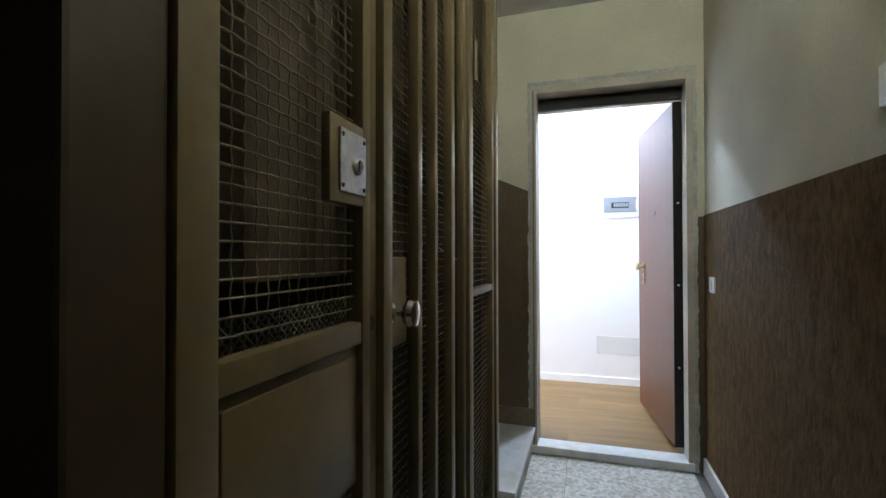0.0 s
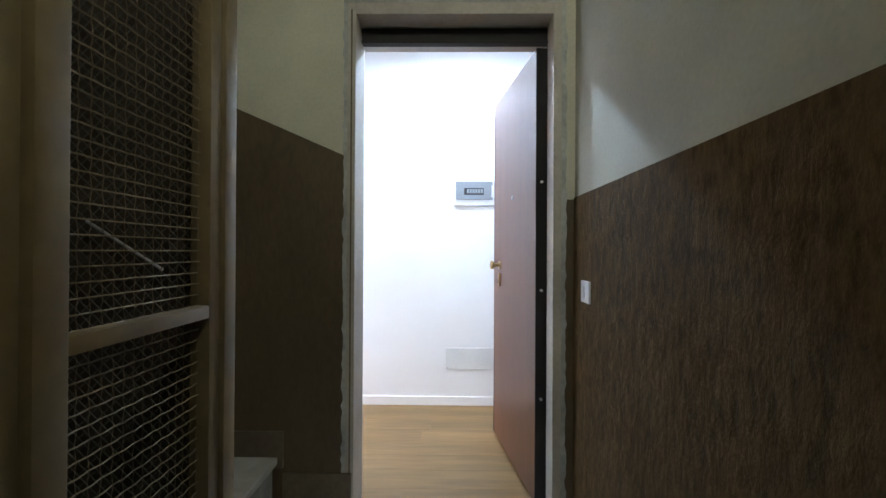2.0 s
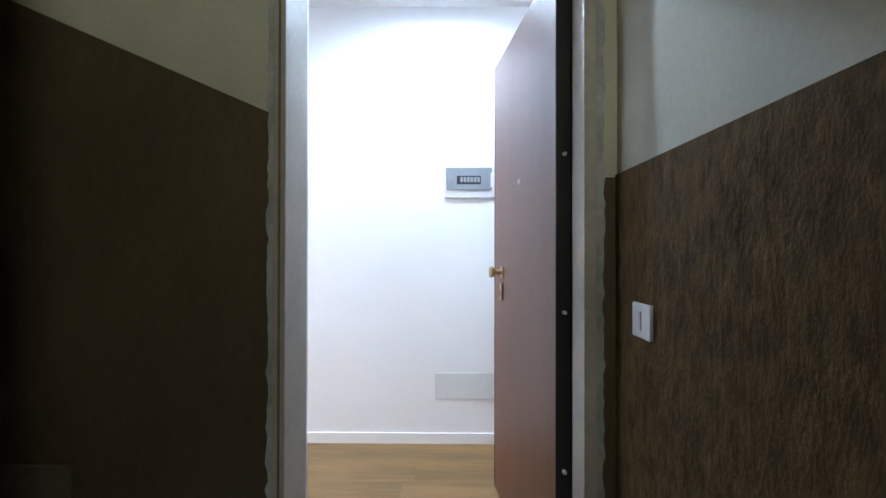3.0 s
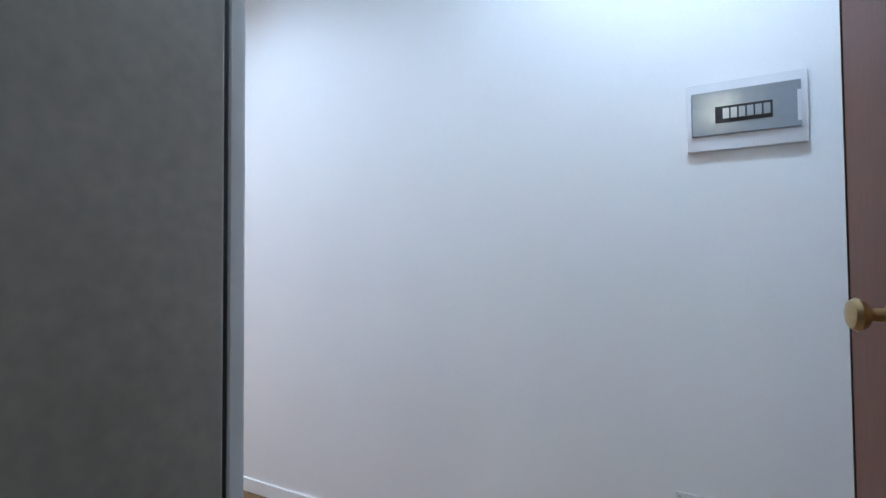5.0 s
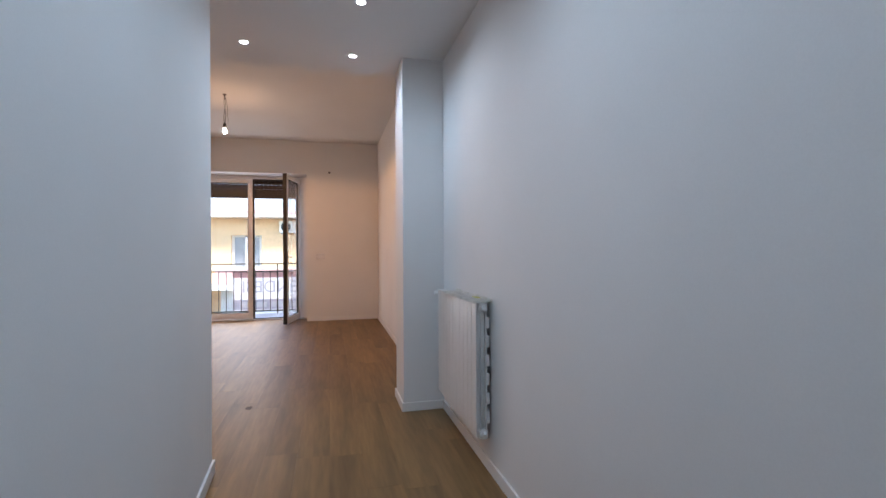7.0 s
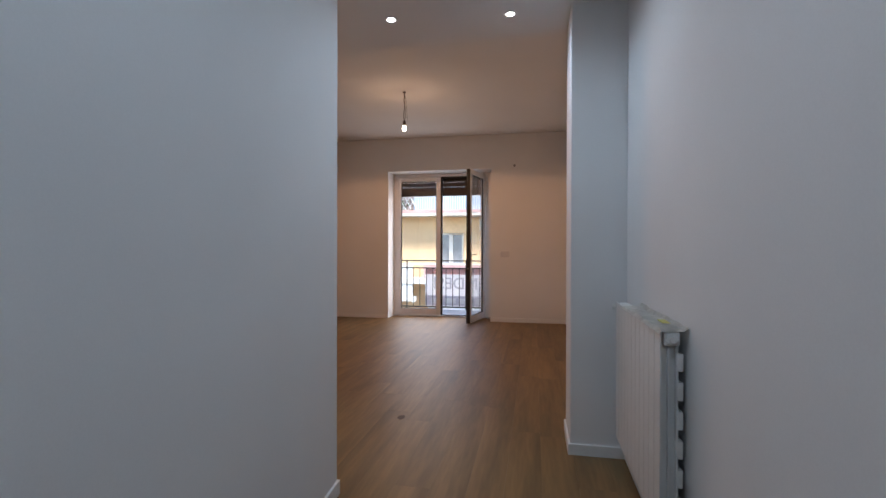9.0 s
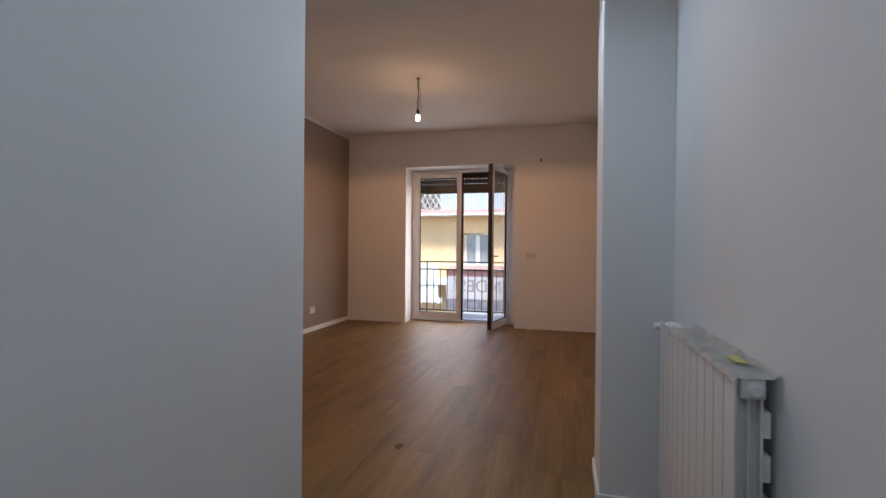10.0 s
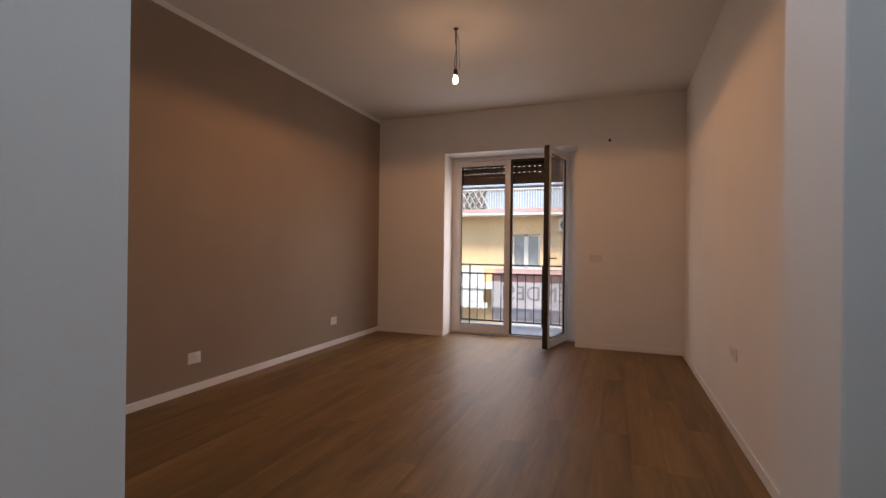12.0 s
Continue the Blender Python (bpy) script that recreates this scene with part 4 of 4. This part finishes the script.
h("balcony_slab", box(HX - 0.3, -16, 2.79, HX + 1.2, 16, 2.92), M_CORN, label="white balcony slab edge")
h("balcony_slab", box(HX - 0.3, -16, 2.92, HX + 1.22, 16, 3.06), M_PINK, label="dull pink balcony band")
h("balcony_slab", box(HX - 0.3, -16, -0.55, HX + 1.2, 16, -0.30), M_CORN)
up = h("balcony_railing", box(HX + 1.10, -16, 3.92, HX + 1.15, 16, 3.97), M_CORN, label="white upper balcony railing")
bm = bmesh.new()
for k in range(150):
    y = -1.6 + 0.115 * k
    add_box(bm, HX + 1.11, y, 3.06, HX + 1.14, y + 0.035, 3.92)
h("railing_bars", bm, M_SHEET, up)
h("railing_screen", box(HX + 1.06, -1.7, 3.08, HX + 1.08, 3.4, 3.85), M_BLUE, up, "faded blue balcony cloth")
bm = bmesh.new()
rnd = random.Random(7)
for k in range(900):
    y, z = rnd.uniform(-9, -1.7), 3.08 + 0.9 * rnd.random() ** 1.3
    c = Vector((HX + 1.1 + rnd.uniform(-0.1, 0.1), y, z))
    s = rnd.uniform(0.03, 0.07)
    e = Euler((rnd.uniform(0, 6), rnd.uniform(0, 6), rnd.uniform(0, 6))).to_matrix()
    vs = [bm.verts.new(c + e @ Vector(p) * s) for p in ((-1, 0, 0), (0, 0.6, 0.1), (1, 0, 0), (0, -0.6, 0.1))]
    bm.faces.new(vs)
h("plants", bm, M_LEAF, up, "trailing balcony plants")
bm = bmesh.new()
for k in range(26):
    y = -9 + 0.28 * k
    add_rod(bm, (HX + 1.12, y, 3.06), (HX + 1.12, y + 0.5, 3.92), 0.02, 4)
    add_rod(bm, (HX + 1.14, y + 0.5, 3.06), (HX + 1.14, y, 3.92), 0.02, 4)
h("lattice", bm, M_SHEET, up, "white trellis")
h("awning_roll", box(HX + 0.2, -16, 4.10, HX + 0.9, 5, 4.42, 0.05), M_BLUE, label="faded blue rolled awning")
for a in (-12.5, -9.0, -5.0, 1.2, 4.6, 9.0):
    w = h("window", box(HX - 0.05, a, 3.06, HX + 0.01, a + 1.3, 5.3), M_PANE2, label="balcony window")
    h("window_frame", box(HX - 0.05, a - 0.1, 5.3, HX + 0.06, a + 1.4, 5.4), M_CORN, w)
# lower balcony: white cloth on one stretch, dull red on the other, a yellow awning edge below
low = h("lower_railing", box(HX + 1.12, -16, 0.40, HX + 1.16, 16, 0.45), M_CORN)
h("white_cloth", box(HX + 1.10, -9, -1.15, HX + 1.12, -1.75, 0.36), M_SHEET, low, "white cloth over the railing")
h("red_cloth", box(HX + 1.10, -1.2, -0.30, HX + 1.12, 12, 0.38), M_PINK, low, "dull red cloth over the railing")
pts = [(-9.0, -1.15), (-9.0, -1.36)]
for k in range(25):
    pts.append((-9 + 0.3 * k + 0.15, -1.46))
    pts.append((-9 + 0.3 * (k + 1), -1.36))
pts.append((-1.5, -1.15))
h("scalloped_awning", prism(pts, HX + 1.3, HX + 1.33, "x"), M_SHEET, label="pale scalloped awning edge")
h("lower_white_wall", box(HX + 0.02, -1.2, -3.6, HX + 0.06, 12, -0.55), M_SHEET)

ac = holder("air_conditioner", (HX, 1.88, 2.1), "white outdoor air conditioning unit on the yellow wall", "air conditioner")
part("case", box(0.02, -0.42, -0.02, 0.34, 0.42, 0.56, 0.03), M_CORN, ac)
part("fan_grille", lathe([(0.22, 0), (0.22, 0.01), (0.05, 0.02)], 24, Matrix.Translation((0.34, -0.12, 0.27)) @ pose(0, 0, 0, 0, 90)), M_BLACK, ac, "dark round fan grille")
for y in (-0.3, 0.3):
    part("bracket", box(0.0, y - 0.02, -0.08, 0.34, y + 0.02, -0.02), M_ZINC, ac)

# dark knot on the floor
whole("floor_stain", prism([(-4.085 + 0.045 * math.cos(a * 0.55) * (1 + 0.3 * math.sin(3 * a)), 3.187 + 0.028 * math.sin(a * 0.55)) for a in range(11)], 0.0002, 0.0010), M_UNDER, "dark brown knot mark on the oak floor", "stain", "structure")

# ---- pieces: landing tiles and oak planks ----
T = 0.345
tile = mesh_of("tile", box(0.0012, 0.0012, -0.008, T - 0.0012, T - 0.0012, 0.0), M_TILE)
for i in range(-1, 3):
    for j in range(-14, 2):
        x, y = 0.097 + T * (i - 1), 2.752 + T * j
        if y + T > DOOR_Y:
            continue
        ob = new("tile", tile)
        ob.location, ob.parent = (x, y, LZ), landing
last_row = mesh_of("tile", box(0.0012, 0.0012, -0.008, T - 0.0012, DOOR_Y - 3.099, 0.0), M_TILE)
for i in range(-1, 3):
    ob = new("tile", last_row)
    ob.location, ob.parent = (0.097 + T * (i - 1), 3.097, LZ), landing

PW, PL = 0.19, 1.38
plank = mesh_of("plank", box(0.0003, 0.0003, -0.014, PL - 0.0003, PW - 0.0003, 0.0), M_OAK)
rnd = random.Random(11)
PIECES = {}
row = 0
y = LEFT
while y < BRK - 0.01:
    x = FAR - rnd.uniform(0, PL)
    while x < EAST:
        a, b = max(x, FAR), min(x + PL, EAST)
        limit = CORNER[0] + 0.1 if y + PW < 3.18 else -1.0 if y + PW < 3.25 else EAST
        b = min(b, limit)
        d = min(y + PW, BRK) - y
        if b - a > 0.03:
            if b - a > PL - 0.001 and d > PW - 0.001:
                me = plank
            else:
                me = mesh_of("plank", box(0.0003, 0.0003, -0.014, b - a - 0.0003, d - 0.0003, 0.0), M_OAK)
            ob = new("plank", me)
            ob.location, ob.parent = (a, y, 0), floor
        if x + PL > limit:
            break
        x += PL
    y += PW
    row += 1
